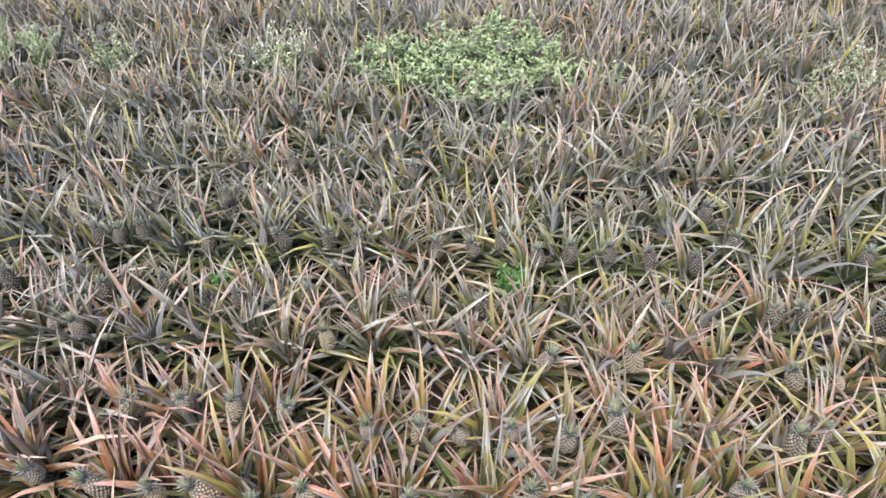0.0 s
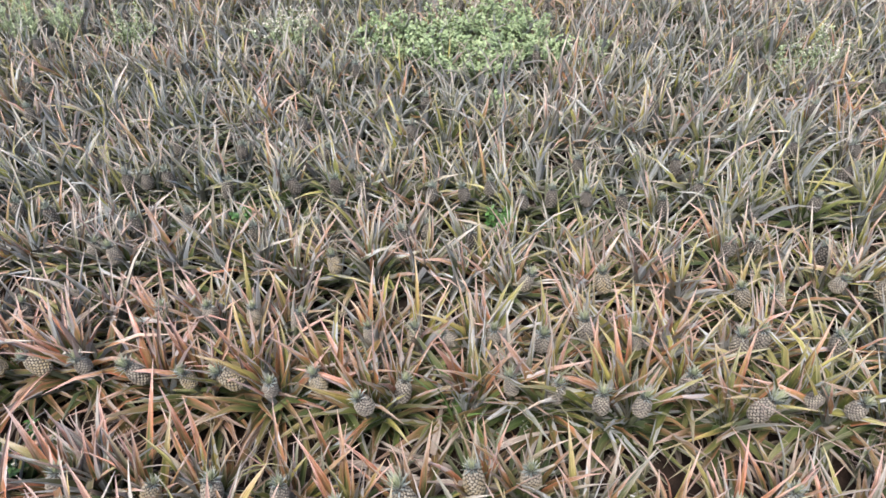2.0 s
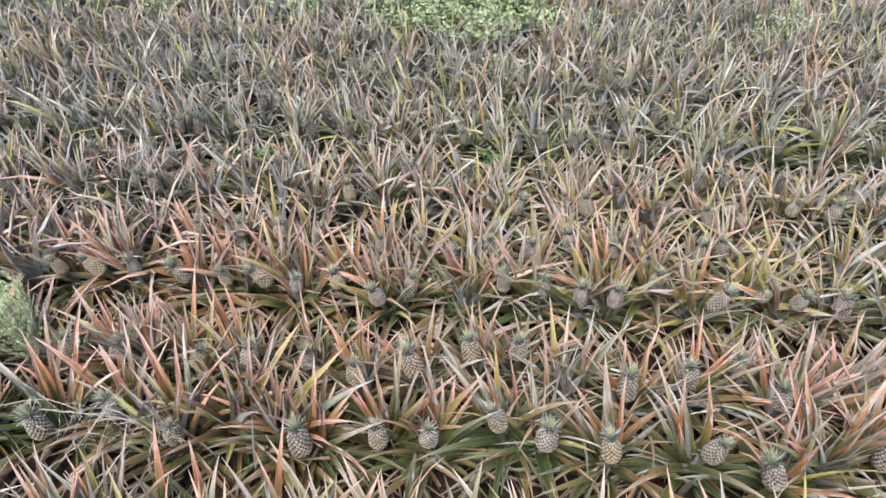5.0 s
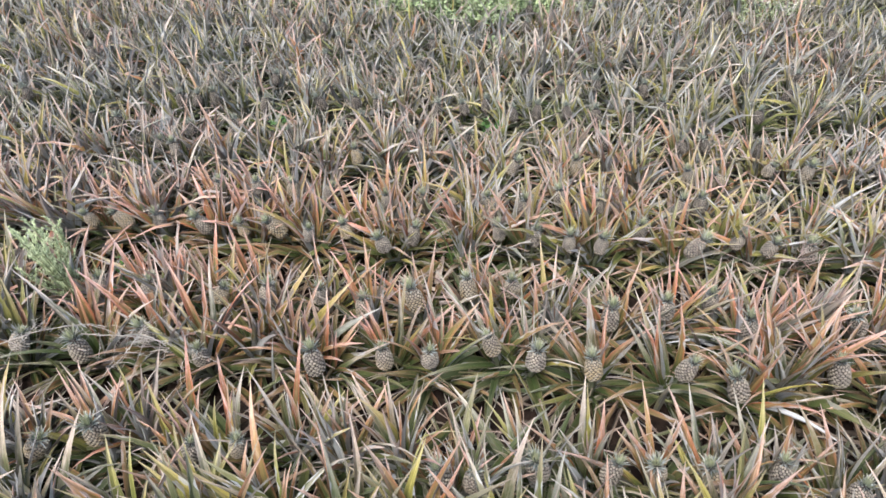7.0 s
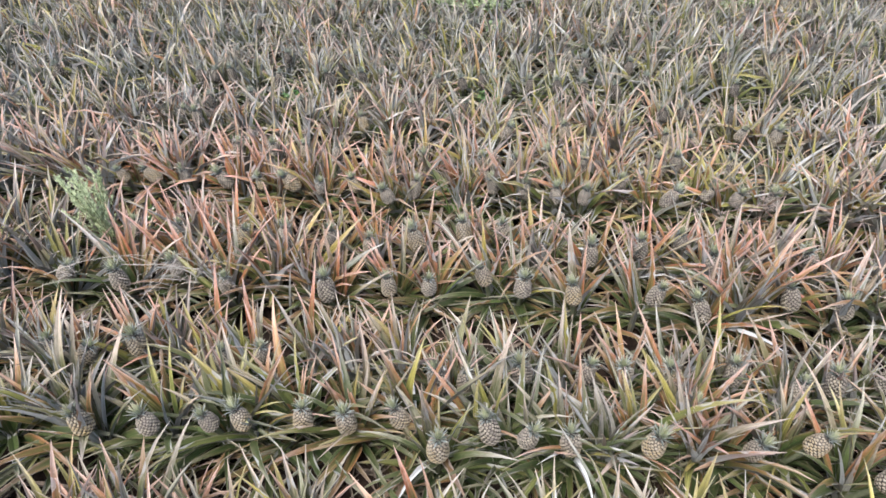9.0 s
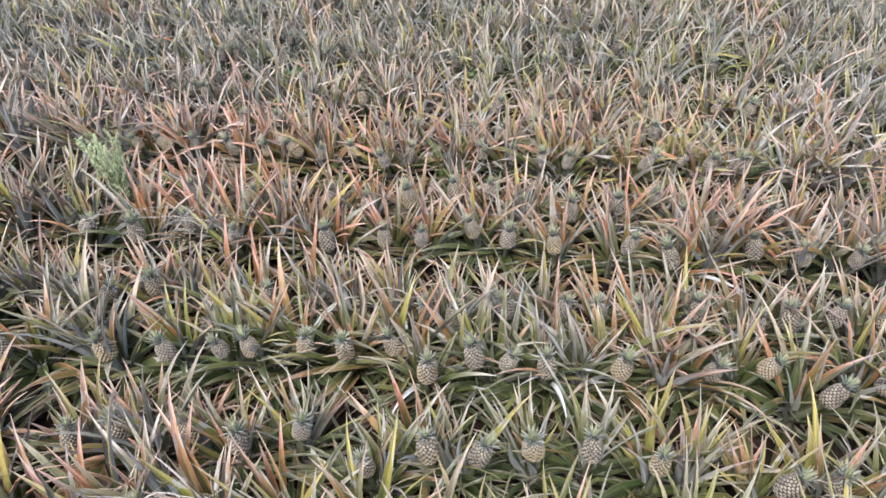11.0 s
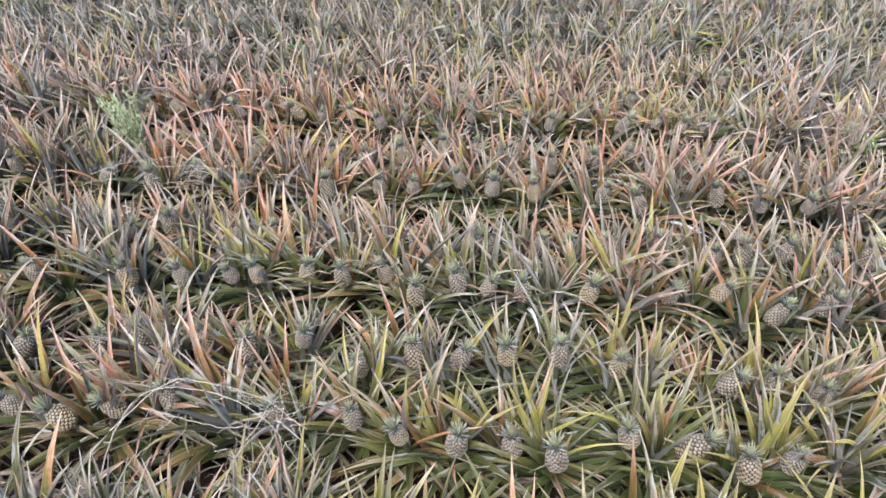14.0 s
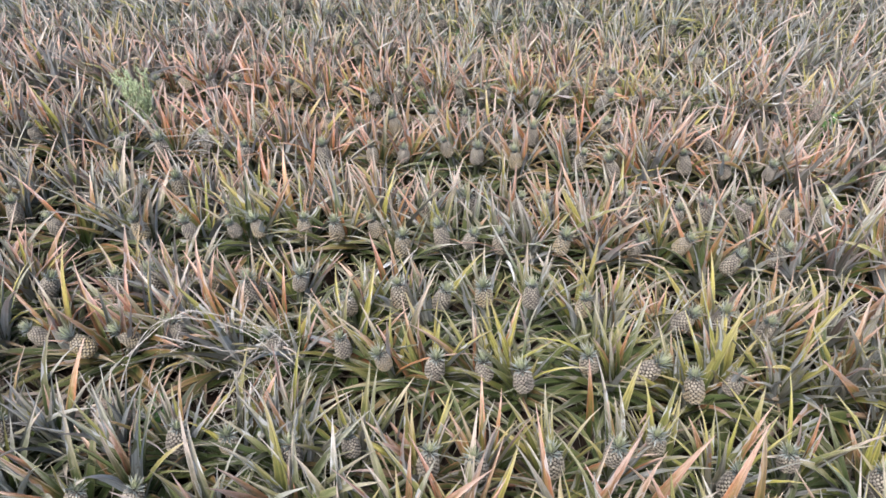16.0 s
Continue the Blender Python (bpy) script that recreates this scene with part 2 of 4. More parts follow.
def tube(heap, points, r0, r1, sides=5, mat=0):
    """A tapered round stem through the points."""
    verts, uv, faces = [], [], []
    n = len(points)
    for i, p in enumerate(points):
        p = Vector(p)
        d = (Vector(points[min(i + 1, n - 1)]) - Vector(points[max(i - 1, 0)])).normalized()
        a = d.orthogonal().normalized()
        b = d.cross(a)
        r = r0 + (r1 - r0) * i / (n - 1)
        for j in range(sides):
            t = 2 * math.pi * j / sides
            verts.append(tuple(p + (a * math.cos(t) + b * math.sin(t)) * r))
            uv.append((j / sides, i / (n - 1)))
    for i in range(n - 1):
        for j in range(sides):
            k = (j + 1) % sides
            faces.append((i * sides + j, i * sides + k, (i + 1) * sides + k, (i + 1) * sides + j))
    faces += [tuple(range(sides))[::-1], tuple((n - 1) * sides + j for j in range(sides))]
    heap.add(verts, faces, uv, [mat] * len(faces))


# ---- ground ----
BEDS = (5.13, 4.03, 3.04, 2.08, 0.93, -0.18, -1.28, -2.33)


def ground_height(x, y):
    r = y + 0.08 * x
    near = min(abs(r - b) for b in BEDS)
    mound = 0.07 * max(0.0, 1 - (near / 0.42) ** 2)
    return mound + 0.03 * noise.noise((x * 2.3, y * 2.3, 0)) + 0.012 * noise.noise((x * 9, y * 9, 3))


def build_ground():
    xs = [-900, -200, -60, -20] + list(np.arange(-8.5, 8.51, 0.14)) + [20, 60, 200, 900]
    ys = [-900, -200, -60, -20] + list(np.arange(-7, 13.01, 0.14)) + [20, 60, 200, 900]
    verts = [(x, y, ground_height(x, y) if abs(x) < 9 and -8 < y < 14 else 0.0) for y in ys for x in xs]
    w = len(xs)
    faces = [(j * w + i, j * w + i + 1, (j + 1) * w + i + 1, (j + 1) * w + i) for j in range(len(ys) - 1) for i in range(w - 1)]
    h = Heap()
    h.add(verts, faces, [(v[0], v[1]) for v in verts])
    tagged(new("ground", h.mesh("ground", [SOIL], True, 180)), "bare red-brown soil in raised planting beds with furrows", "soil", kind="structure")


build_ground()

# ---- pineapple plants ----
# Rings of leaves from the heart of a plant outwards: first angle, fall, length, width
RINGS = ((84, 8, 0.42, 0.038), (79, 13, 0.51, 0.049), (72, 20, 0.58, 0.057), (63, 30, 0.60, 0.059), (48, 40, 0.58, 0.055), (17, 20, 0.55, 0.048))
SHAPES = 14


def leaf_shape(ring, rng, segs):
    rise, fall, length, width = RINGS[ring]
    kink = rng.choice((0, 0, 0, 0, 0, 35)) if ring > 2 else 0
    twist = 45 if ring < 4 else 28
    if ring > 1 and rng.random() < 0.22:
        # an old leaf that arches over and hangs
        return blade(length * rng.uniform(0.7, 1.05), width * rng.uniform(0.35, 0.65), min(80, rise + 18), rng.uniform(70, 130), rng.uniform(1.1, 1.8),
                     rng.uniform(-0.14, 0.14), rng.uniform(-70, 70), 0, segs, rng.uniform(0.3, 0.6), sway=rng.uniform(-0.02, 0.02), wave=0.3)
    return blade(length * rng.uniform(0.78, 1.14), width * rng.uniform(0.7, 1.18), rise + rng.uniform(-15, 9), fall * rng.uniform(0.2, 2.0),
                 rng.uniform(1.4, 2.8), rng.gauss(0, 0.075), rng.uniform(-twist, twist), kink, segs, rng.uniform(0.24, 0.5), sway=rng.gauss(0, 0.012), wave=rng.uniform(0, 0.45))


def leaf_library(segs, seed):
    rng = random.Random(seed)
    shapes = [[leaf_shape(ring, rng, segs) for _ in range(SHAPES)] for ring in range(len(RINGS))]
    return [[(np.array(v), f, np.array(uv), np.array(mats)) for v, f, uv, mats in ring] for ring in shapes]


def leaf_meshes(library):
    out = []
    for ring in library:
        row = []
        for verts, faces, uv, mats in ring:
            h = Heap()
            h.add(verts, faces, uv, mats)
            row.append(h.mesh("pineapple_leaf", LEAF))
        out.append(row)
    return out


SHAPES_NEAR, SHAPES_FAR, SHAPES_DISTANT = leaf_library(7, 3), leaf_library(4, 4), leaf_library(3, 4)
MESH_NEAR = leaf_meshes(SHAPES_NEAR)


def hump(x, y, cx, cy, sx, sy):
    return math.exp(-(((x - cx) / sx) ** 2) - ((y - cy) / sy) ** 2)


def plant_tint(x, y):
    """How red, how yellow and how grey the leaves are, patch by patch of the field."""
    r = y + 0.08 * x
    n1, n2 = noise.noise((x * 0.9, y * 0.9, 7)), noise.noise((x * 0.8, y * 0.8, 21))
    red = 0.3 - 0.12 * min(1.0, max(0.0, (r - 2.5) / 2)) - 0.09 * min(1.0, max(0.0, 0.3 - r)) + 0.37 * n1 + 0.1 * hump(x, r, 0, -0.2, 3, 0.5) + 0.26 * hump(x, r, 0.3, 0.97, 9, 0.5) + 0.2 * hump(x, r, 0, 2.0, 3, 0.6) + 0.5 * hump(x, r, -1.3, 1.95, 1.4, 0.45) + 0.25 * hump(x, r, -1.7, -1.06, 1.0, 0.5)
    yellow = 0.17 + 0.12 * min(1.0, max(0.0, (r - 2.5) / 2)) + 0.3 * n2 + 0.4 * hump(x, r, 2.4, 3.9, 1.3, 0.6) + 0.3 * hump(x, r, -0.6, 3.8, 2.0, 0.3) + 0.25 * hump(x, r, -1.0, 2.0, 1.2, 0.4) + 0.55 * hump(x, r, 1.4, 2.4, 1.4, 0.8) + 0.5 * hump(x, r, 1.2, -1.73, 1.8, 0.9) + 0.08 * hump(x, r, -0.3, -0.28, 1.5, 0.4)
    bloom = 0.66 + 0.36 * min(1.0, max(0.0, (r - 0.5) / 2.5)) - 0.04 * min(1.0, max(0.0, 0.3 - r)) + 0.25 * n1 - 0.15 * n2 + 0.25 * hump(x, r, -3, 3.85, 2, 2) - 0.36 * hump(x, r, -0.2, 1.9, 3.0, 0.75)
    return red, yellow, bloom


def leaf_tint(rng, base, ring):
    """Red, yellow, bloom and a number of the leaf's own: a leaf turns red, turns yellow or stays green under its bloom."""
    red, yellow, bloom = base
    pick = rng.random()
    reds = max(0.06, red * 0.88)
    if pick < reds:
        r, y, b = rng.uniform(0.5, 0.7 + 0.5 * red), rng.uniform(0.0, 0.45), bloom * rng.uniform(0.2, 0.9)
    elif pick < reds + max(0.05, yellow * 0.8):
        r, y, b = red * rng.uniform(0.0, 0.7), rng.uniform(0.45, 0.95), bloom * rng.uniform(0.1, 0.7)
    else:
        r, y, b = red * rng.uniform(0.0, 0.55), yellow * rng.uniform(0.0, 0.6), bloom * rng.uniform(0.35, 1.5)
    # low leaves stay greener; shade between the plants is put into their tint
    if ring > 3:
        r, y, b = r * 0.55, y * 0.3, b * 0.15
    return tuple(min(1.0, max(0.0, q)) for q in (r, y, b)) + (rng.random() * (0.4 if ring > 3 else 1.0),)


def leaf_places(rng, lean_x, lean_y, count, size, fruit=False, open_side=-1, skirt=5, slim=1.0):
    """The leaves of one plant: ring, shape and pose about the plant's base."""
    turn = rng.uniform(0, 360)
    for i in range(count):
        s = (i + rng.uniform(0, 0.6)) / count
        ring = min(len(RINGS) - 1, int(s ** 1.15 * len(RINGS)))
        turn += 137.5 + rng.uniform(-14, 14)
        # leaves on the open side of a fruiting plant lie low
        facing = math.cos(radians(turn))
        if fruit and ring < 4 and facing < -0.3 and rng.random() < (0.9 if open_side < 0 else 0.66):
            if rng.random() < (0.28 if open_side < 0 else 0.1):
                continue
            ring = rng.choice((4, 5, 5))
            turn += math.copysign(rng.uniform(15, 55), -math.sin(radians(turn)))
        elif fruit and ring < 3 and facing < 0.35 and open_side < 0 and rng.random() < 0.5:
            ring = rng.choice((3, 4))
        if fruit and ring == 0:
            ring = 1
        k = size * rng.uniform(0.85, 1.15) * (0.93 if fruit else 1.0)
        m = (pose(0, 0, 0, lean_y + rng.uniform(-8, 8), lean_x + rng.uniform(-12, 12), 0) @ pose(0, 0, 0.02 + 0.11 * (1 - s), 0, 0, turn)
             @ Matrix.Translation((0, 0.012 + 0.012 * s, 0)) @ Matrix.Diagonal((k * slim, k, k, 1)))
        yield ring, rng.randrange(SHAPES), m
    # a skirt of long low leaves that lie along the row or out into the furrow
    for _ in range(skirt):
        k = size * rng.uniform(0.95, 1.25)
        way = rng.choice((90, -90)) + rng.uniform(-45, 45) if rng.random() < 0.6 else (180 if (open_side < 0) != (rng.random() < 0.3) else 0) + rng.uniform(-70, 70)
        yield 5, rng.randrange(SHAPES), pose(0, 0, rng.uniform(0.03, 0.1), rng.uniform(-5, 5), rng.uniform(-5, 5), way) @ Matrix.Diagonal((k, k, k, 1))


def fruit_mesh(seed, rows=11, around=13, corners=6, rings=9, sides=14, domed=True):
    """A barrel-shaped fruit set with rows of rounded raised eyes, its base at the origin."""
    rng = random.Random(seed)
    height, radius = 0.165 * rng.uniform(0.88, 1.12), 0.054 * rng.uniform(0.94, 1.06)

    def wall(v):
        return radius * (1 - abs(2 * v - 1) ** 3.2 * 0.5) * (1.14 - 0.3 * v)

    h = Heap()
    verts = [(wall(i / rings) * 0.95 * math.cos(2 * math.pi * j / sides), wall(i / rings) * 0.95 * math.sin(2 * math.pi * j / sides), height * i / rings)
             for i in range(rings + 1) for j in range(sides)]
    faces = [(i * sides + j, i * sides + (j + 1) % sides, (i + 1) * sides + (j + 1) % sides, (i + 1) * sides + j) for i in range(rings) for j in range(sides)]
    faces += [tuple(range(sides))[::-1], tuple(rings * sides + j for j in range(sides))]
    h.add(verts, faces, [(0, v[2] / height) for v in verts])
    c = corners
    fan = [(q, (q + 1) % c, c) for q in range(c)]
    dome = [(q, (q + 1) % c, c + (q + 1) % c, c + q) for q in range(c)] + [(c + q, c + (q + 1) % c, 2 * c) for q in range(c)]
    for i in range(rows):
        v = (i + 0.5) / rows
        for j in range(around):
            t = 2 * math.pi * (j + 0.5 * (i % 2) + rng.uniform(-0.07, 0.07)) / around
            proud = rng.uniform(0.0045, 0.0075)

            def loop(share, lift):
                out = []
                for q in range(c):
                    b = 2 * math.pi / c * (q + 0.5 * (c == 6))
                    vv = min(0.995, max(0.005, v + share * 0.59 / rows * math.sin(b)))
                    tt = t + share * math.cos(b) * math.pi / around * 1.02
                    out.append(((wall(vv) + lift) * math.cos(tt), (wall(vv) + lift) * math.sin(tt), height * vv))
                return out

            r = wall(v) + proud
            tip = [(r * math.cos(t), r * math.sin(t), height * v + 0.0015)]
            if domed:
                h.add(loop(1.0, 0) + loop(0.66, proud * 0.8) + tip, dome, [(0, v)] * c + [(0.7, v)] * c + [(1, v)])
            else:
                h.add(loop(1.0, 0) + tip, fan, [(0, v)] * c + [(1, v)])
    return h.mesh("pineapple_fruit", [RIND], True, 60), height


def crown_mesh(seed, count=46, segs=3, broad=1.0):
    """A tuft of short stiff leaves, its base at the origin."""
    rng = random.Random(seed)
    h = Heap()
    for i in range(count):
        s = i / count
        rise = 85 - 58 * s + rng.uniform(-8, 8)
        v, f, uv, _ = blade((0.054 - 0.012 * s + 0.016 * math.sin(s * 2.8)) * rng.uniform(0.8, 1.25), 0.0115 * broad, rise, -25 + 45 * s, 1.3, 0, rng.uniform(-15, 15), 0, segs, 0.25, 0.0015, 0.1)
        m = pose(0, 0, 0.006 + 0.032 * (1 - s), 0, 0, i * 137.5 + rng.uniform(-9, 9)) @ Matrix.Translation((0, 0.008 + 0.012 * s, 0))
        h.add(v, f, uv, None, (max(0, 1 - s * 1.4), 0, rng.random(), 1), m)
    return h.mesh("pineapple_crown", [CROWN])


def stalk_mesh():
    h = Heap()
    tube(h, [(0, 0, 0), (0, 0, 0.12), (0, 0, 0.24)], 0.018, 0.014, 7)
    return h.mesh("pineapple_stalk", [STALK])


FRUITS = [fruit_mesh(s) for s in range(4)]
CROWNS = [crown_mesh(s) for s in range(10, 15)]
FAR_FRUITS = [fruit_mesh(s, 10, 11, 4, 4, 8, False) for s in range(4)]
FAR_CROWNS = [crown_mesh(s, 22, 2, 1.5) for s in range(10, 13)]
STALKS = stalk_mesh()
FRUIT_HEIGHT = 0.395   # of a fruit's middle over the field


def fruit_pose(rng, lean, size, length):
    """Pose of a fruit about its middle, then down to its base."""
    return pose(0, 0, 0, 3 + rng.uniform(-8, 9), lean, 0) @ Matrix.Translation((0, 0, -length * size / 2))


def rosette_mesh(seed, base, lean_y, fruit, grown, side):
    rng = random.Random(seed)
    heart, outer = Heap(), Heap()
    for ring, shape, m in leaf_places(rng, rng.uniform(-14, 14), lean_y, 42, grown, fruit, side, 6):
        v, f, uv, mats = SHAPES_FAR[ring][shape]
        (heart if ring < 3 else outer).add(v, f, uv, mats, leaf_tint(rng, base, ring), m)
    return heart.mesh("pineapple_heart", FOLIAGE), outer.mesh("pineapple_foliage", FOLIAGE)


def plant(fx, fy, rng, lean_y, fruit, lean, size, single, front, grown):
    """One pineapple plant. single: each of its leaves a part of its own."""
    # the foot stands under the fruit's base, a little back from the furrow
    x, y = fx - 0.22 * math.sin(radians(lean)), fy + (rng.uniform(0.09, 0.15) if front else rng.uniform(0.03, 0.08))
    base = plant_tint(x, y)
    red, yellow, bloom = base
    look_word = "reddish" if red > 0.6 else "yellowing" if yellow > 0.42 else "grey-green"
    what = "pineapple plant with " + look_word + " sword leaves" + (" bearing one fruit" if fruit else " and no visible fruit")
    ob = tagged(new("pineapple_plant"), what, "pineapple plant", "pineapple plants in the field")
    ob.location = (x, y, ground_height(x, y) - 0.01)
    PLANTS.append(ob)
    if single:
        low = Heap()
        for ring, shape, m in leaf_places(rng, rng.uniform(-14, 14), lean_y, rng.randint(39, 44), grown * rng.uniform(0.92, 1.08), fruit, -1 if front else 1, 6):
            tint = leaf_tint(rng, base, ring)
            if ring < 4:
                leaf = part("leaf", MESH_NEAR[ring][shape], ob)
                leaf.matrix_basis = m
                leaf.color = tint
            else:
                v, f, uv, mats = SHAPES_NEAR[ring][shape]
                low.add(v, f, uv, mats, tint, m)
        part("lower_foliage", low.mesh("pineapple_lower_foliage", FOLIAGE), ob, "green older leaves lying low, darkened for the shade there", "stuff")
    else:
        heart, outer = rosette_mesh(rng.random(), base, lean_y, fruit, grown, -1 if front else 1)
        part("heart", heart, ob, "upright young leaves", "stuff")
        part("foliage", outer, ob, "arching older leaves", "stuff")
    if fruit:
        mesh, height = rng.choice(FRUITS)
        m = Matrix.Translation((fx - x, fy - y, FRUIT_HEIGHT - ob.location.z)) @ fruit_pose(rng, lean, size, height)
        body = part("fruit", mesh, ob, "ripening fruit with pale raised eyes")
        body.matrix_basis = m @ Matrix.Diagonal((size, size, size, 1)) @ pose(0, 0, 0, 0, 0, rng.uniform(0, 360))
        top = part("crown", rng.choice(CROWNS), body, "tuft of stiff grey-green leaves")
        k = rng.uniform(0.85, 1.2)
        top.matrix_basis = Matrix.Translation((0, 0, height * 0.96)) @ Matrix.Diagonal((k, k, k, 1))
        stem = part("stalk", STALKS, ob)
        rise = m.translation - Vector((0, 0, 0.02))
        stem.matrix_basis = Matrix.Translation((0, 0, 0.02)) @ rise.to_track_quat("Z", "Y").to_matrix().to_4x4() @ Matrix.Diagonal((1, 1, (rise.length + 0.012) / 0.24, 1))
    return ob


PLANTS = []

# Fruiting plants row by row: place along the row, place across it, lean in degrees
FRUITING = {
    5.33: ((-1.37, 0.39, 8), (1.95, 0.01, 4),),
    4.85: ((-0.24, -0.1, 2), (2.92, -0.21, 8), (3.42, -0.19, -21),),
    4.3: ((-1.63, -0.01, 11), (1.45, 0.06, -9),),
    3.77: ((-2.41, -0.01, 1), (-2.26, -0.0, 7), (-1.61, -0.06, 12), (-1.11, 0.02, -22), (-0.79, 0.05, -2), (-0.59, 0.04, -3), (-0.05, -0.02, 1), (0.19, -0.0, -13), (0.39, 0.09, -3), (0.62, -0.07, -4), (0.84, -0.01, 1), (1.1, -0.0, -8), (1.35, -0.04, -10), (1.64, -0.08, -12), (1.96, 0.17, 2), (2.76, 0.05, 2), (3.3, 0.14, 10),),
    3.24: ((-3.07, 0.07, 9), (-2.8, 0.02, 0), (-2.15, -0.04, 0), (-1.78, 0.02, 7), (-1.27, -0.08, -5), (-0.84, -0.04, 3), (-0.69, 0.21, -2), (-0.25, -0.04, -8), (-0.07, 0.04, 12), (0.24, -0.04, -10), (1.33, -0.01, -19), (1.96, -0.01, -4), (2.14, 0.02, -25), (2.56, -0.04, -3),),
    2.84: ((-2.33, 0.06, 20), (-2.17, 0.01, -9), (-0.68, 0.02, -9), (0.56, -0.07, 20), (1.05, -0.03, -10), (1.88, -0.11, -18), (2.08, -0.12, -35), (2.52, 0.05, 14), (2.79, 0.02, 8),),
    2.3: ((-2.51, -0.02, 4), (-1.65, -0.0, 6), (-1.37, 0.04, -4), (-1.1, 0.03, -2), (-0.83, 0.03, 19), (-0.39, -0.06, -4), (-0.13, -0.07, 2), (0.07, -0.07, -35), (0.33, -0.03, -3), (0.6, -0.06, 3), (0.87, 0.07, -9), (1.14, -0.01, -12), (1.72, -0.0, -4), (1.86, 0.06, -5), (2.29, 0.06, -13),),
    1.85: ((-2.45, -0.02, -17), (-2.22, 0.0, -35), (-1.97, 0.02, -6), (-1.64, -0.02, -25), (-1.35, -0.04, -9), (-1.12, -0.02, -35), (-0.89, -0.07, 7), (-0.64, -0.01, -15), (-0.38, -0.14, -19), (-0.18, -0.03, 11), (0.4, 0.05, -8), (0.64, 0.02, 4), (0.86, -0.04, 1), (1.07, -0.04, 6), (1.36, 0.15, 2), (1.68, -0.02, 30), (1.98, 0.07, 29), (2.17, 0.02, 12), (2.41, 0.0, -5),),
    1.16: ((-2.09, -0.01, 4), (-1.78, -0.02, 13), (-1.32, -0.04, 20), (-1.04, -0.01, 7), (-0.72, 0.0, 3), (-0.44, -0.08, -3), (-0.14, 0.01, -16), (0.18, 0.14, -7), (0.45, 0.17, -4), (1.0, -0.06, 1), (1.34, 0.05, -2), (1.63, 0.15, -7), (1.78, -0.07, -7), (2.41, 0.01, -25),),
    0.7: ((-2.36, -0.06, 26), (-1.99, -0.1, -4), (-1.67, 0.05, -12), (-1.3, -0.09, 2), (-0.67, -0.08, -5), (-0.29, -0.02, -5), (-0.04, -0.0, 1), (0.3, 0.13, -17), (0.54, 0.04, 3), (0.84, -0.0, -9), (1.34, 0.03, 11), (1.57, -0.08, -19), (2.14, 0.07, -12), (2.42, 0.0, -6),),
    0.06: ((-2.13, -0.06, -4), (-1.92, -0.1, 27), (-1.67, -0.0, 2), (-1.17, -0.07, 14), (-0.95, -0.02, 7), (0.03, -0.12, -11), (0.18, -0.11, 2), (0.48, -0.02, -11), (0.82, -0.01, 13), (1.03, 0.01, -15), (1.28, 0.0, -19), (1.31, -0.23, 7), (1.6, 0.05, -3), (1.91, -0.03, 2), (2.11, 0.03, -9), (2.39, 0.07, 13), (2.9, 0.07, 2),),
    -0.42: ((-2.34, -0.11, -20), (-1.75, -0.08, -7), (-1.41, -0.06, -17), (-1.11, -0.02, -15), (-0.95, 0.01, -17), (-0.64, 0.04, 4), (-0.42, 0.04, -3), (-0.16, 0.09, -18), (0.04, -0.08, 2), (0.29, 0.05, -12), (0.48, 0.02, 16), (0.68, 0.01, -5), (1.08, 0.03, 10), (1.55, 0.04, 16), (1.86, 0.1, 27), (2.12, -0.07, 28), (2.44, 0.04, 25),),
    -1.04: ((-2.08, -0.1, 27), (-1.67, -0.05, 4), (-1.46, 0.02, -6), (-1.11, 0.04, -9), (-0.85, 0.0, 1), (-0.56, 0.1, 9), (-0.23, -0.08, -8), (0.06, 0.04, -6), (0.31, 0.03, 17), (0.56, 0.09, -5), (0.84, 0.11, 0), (1.14, 0.05, 1), (1.69, -0.02, 24), (1.91, 0.01, 3), (2.13, -0.05, 4),),
    -1.52: ((-1.93, -0.03, -34), (-1.65, -0.08, -35), (-1.42, 0.01, -35), (-1.16, 0.09, -11), (-0.59, 0.04, -18), (-0.22, 0.06, -4), (0.01, -0.02, -16), (0.29, -0.04, 5), (0.55, -0.03, -6), (0.75, -0.08, -10), (1.11, 0.08, -11), (1.4, 0.04, 35), (1.62, -0.05, -9), (1.83, -0.0, 9),),
    -2.12: ((-1.78, -0.07, 8), (-0.92, -0.03, 13), (-0.67, -0.02, 5), (-0.36, -0.07, 3), (-0.09, 0.02, -6), (0.28, -0.04, 6), (0.5, -0.04, -7), (0.85, 0.02, -9), (1.15, 0.1, -2), (1.35, 0.18, -9), (1.64, -0.01, 9), (1.94, 0.15, -14), (2.3, 0.07, -5),),
    -2.55: ((-1.26, 0.03, 21), (-1.01, 0.07, 18),),
}

FRONT = (3.77, 2.84, 1.85, 0.70, -0.42, -1.52, -2.55, 4.85)   # rows on the near side of their bed


def half_width(r):
    """How far to each side the camera comes to see a row."""
    return 1.9 + 0.506 * (r + 4.2) if r < 4.4 else 6.3


FIELD = 7.5   # half the width of the planted field


def row_plants(r, rng):
    """All plants of one row: x, offset, lean of the fruit or None."""
    known = list(FRUITING.get(r, ()))
    x = -FIELD + rng.uniform(0, 0.2)
    inside = 1.0 + 0.5 * (r + 4.2)
    while x < FIELD:
        if all(abs(x - k[0]) > 0.15 for k in known):
            lean = rng.gauss(0, 10) if rng.random() < ((0.08 if r < 3.5 else 0.16) if abs(x) < inside else 0.15) else None
            known.append((x, rng.uniform(-0.06, 0.06), lean))
        x += rng.uniform(0.22, 0.29)
    return sorted(known, key=lambda k: k[0])


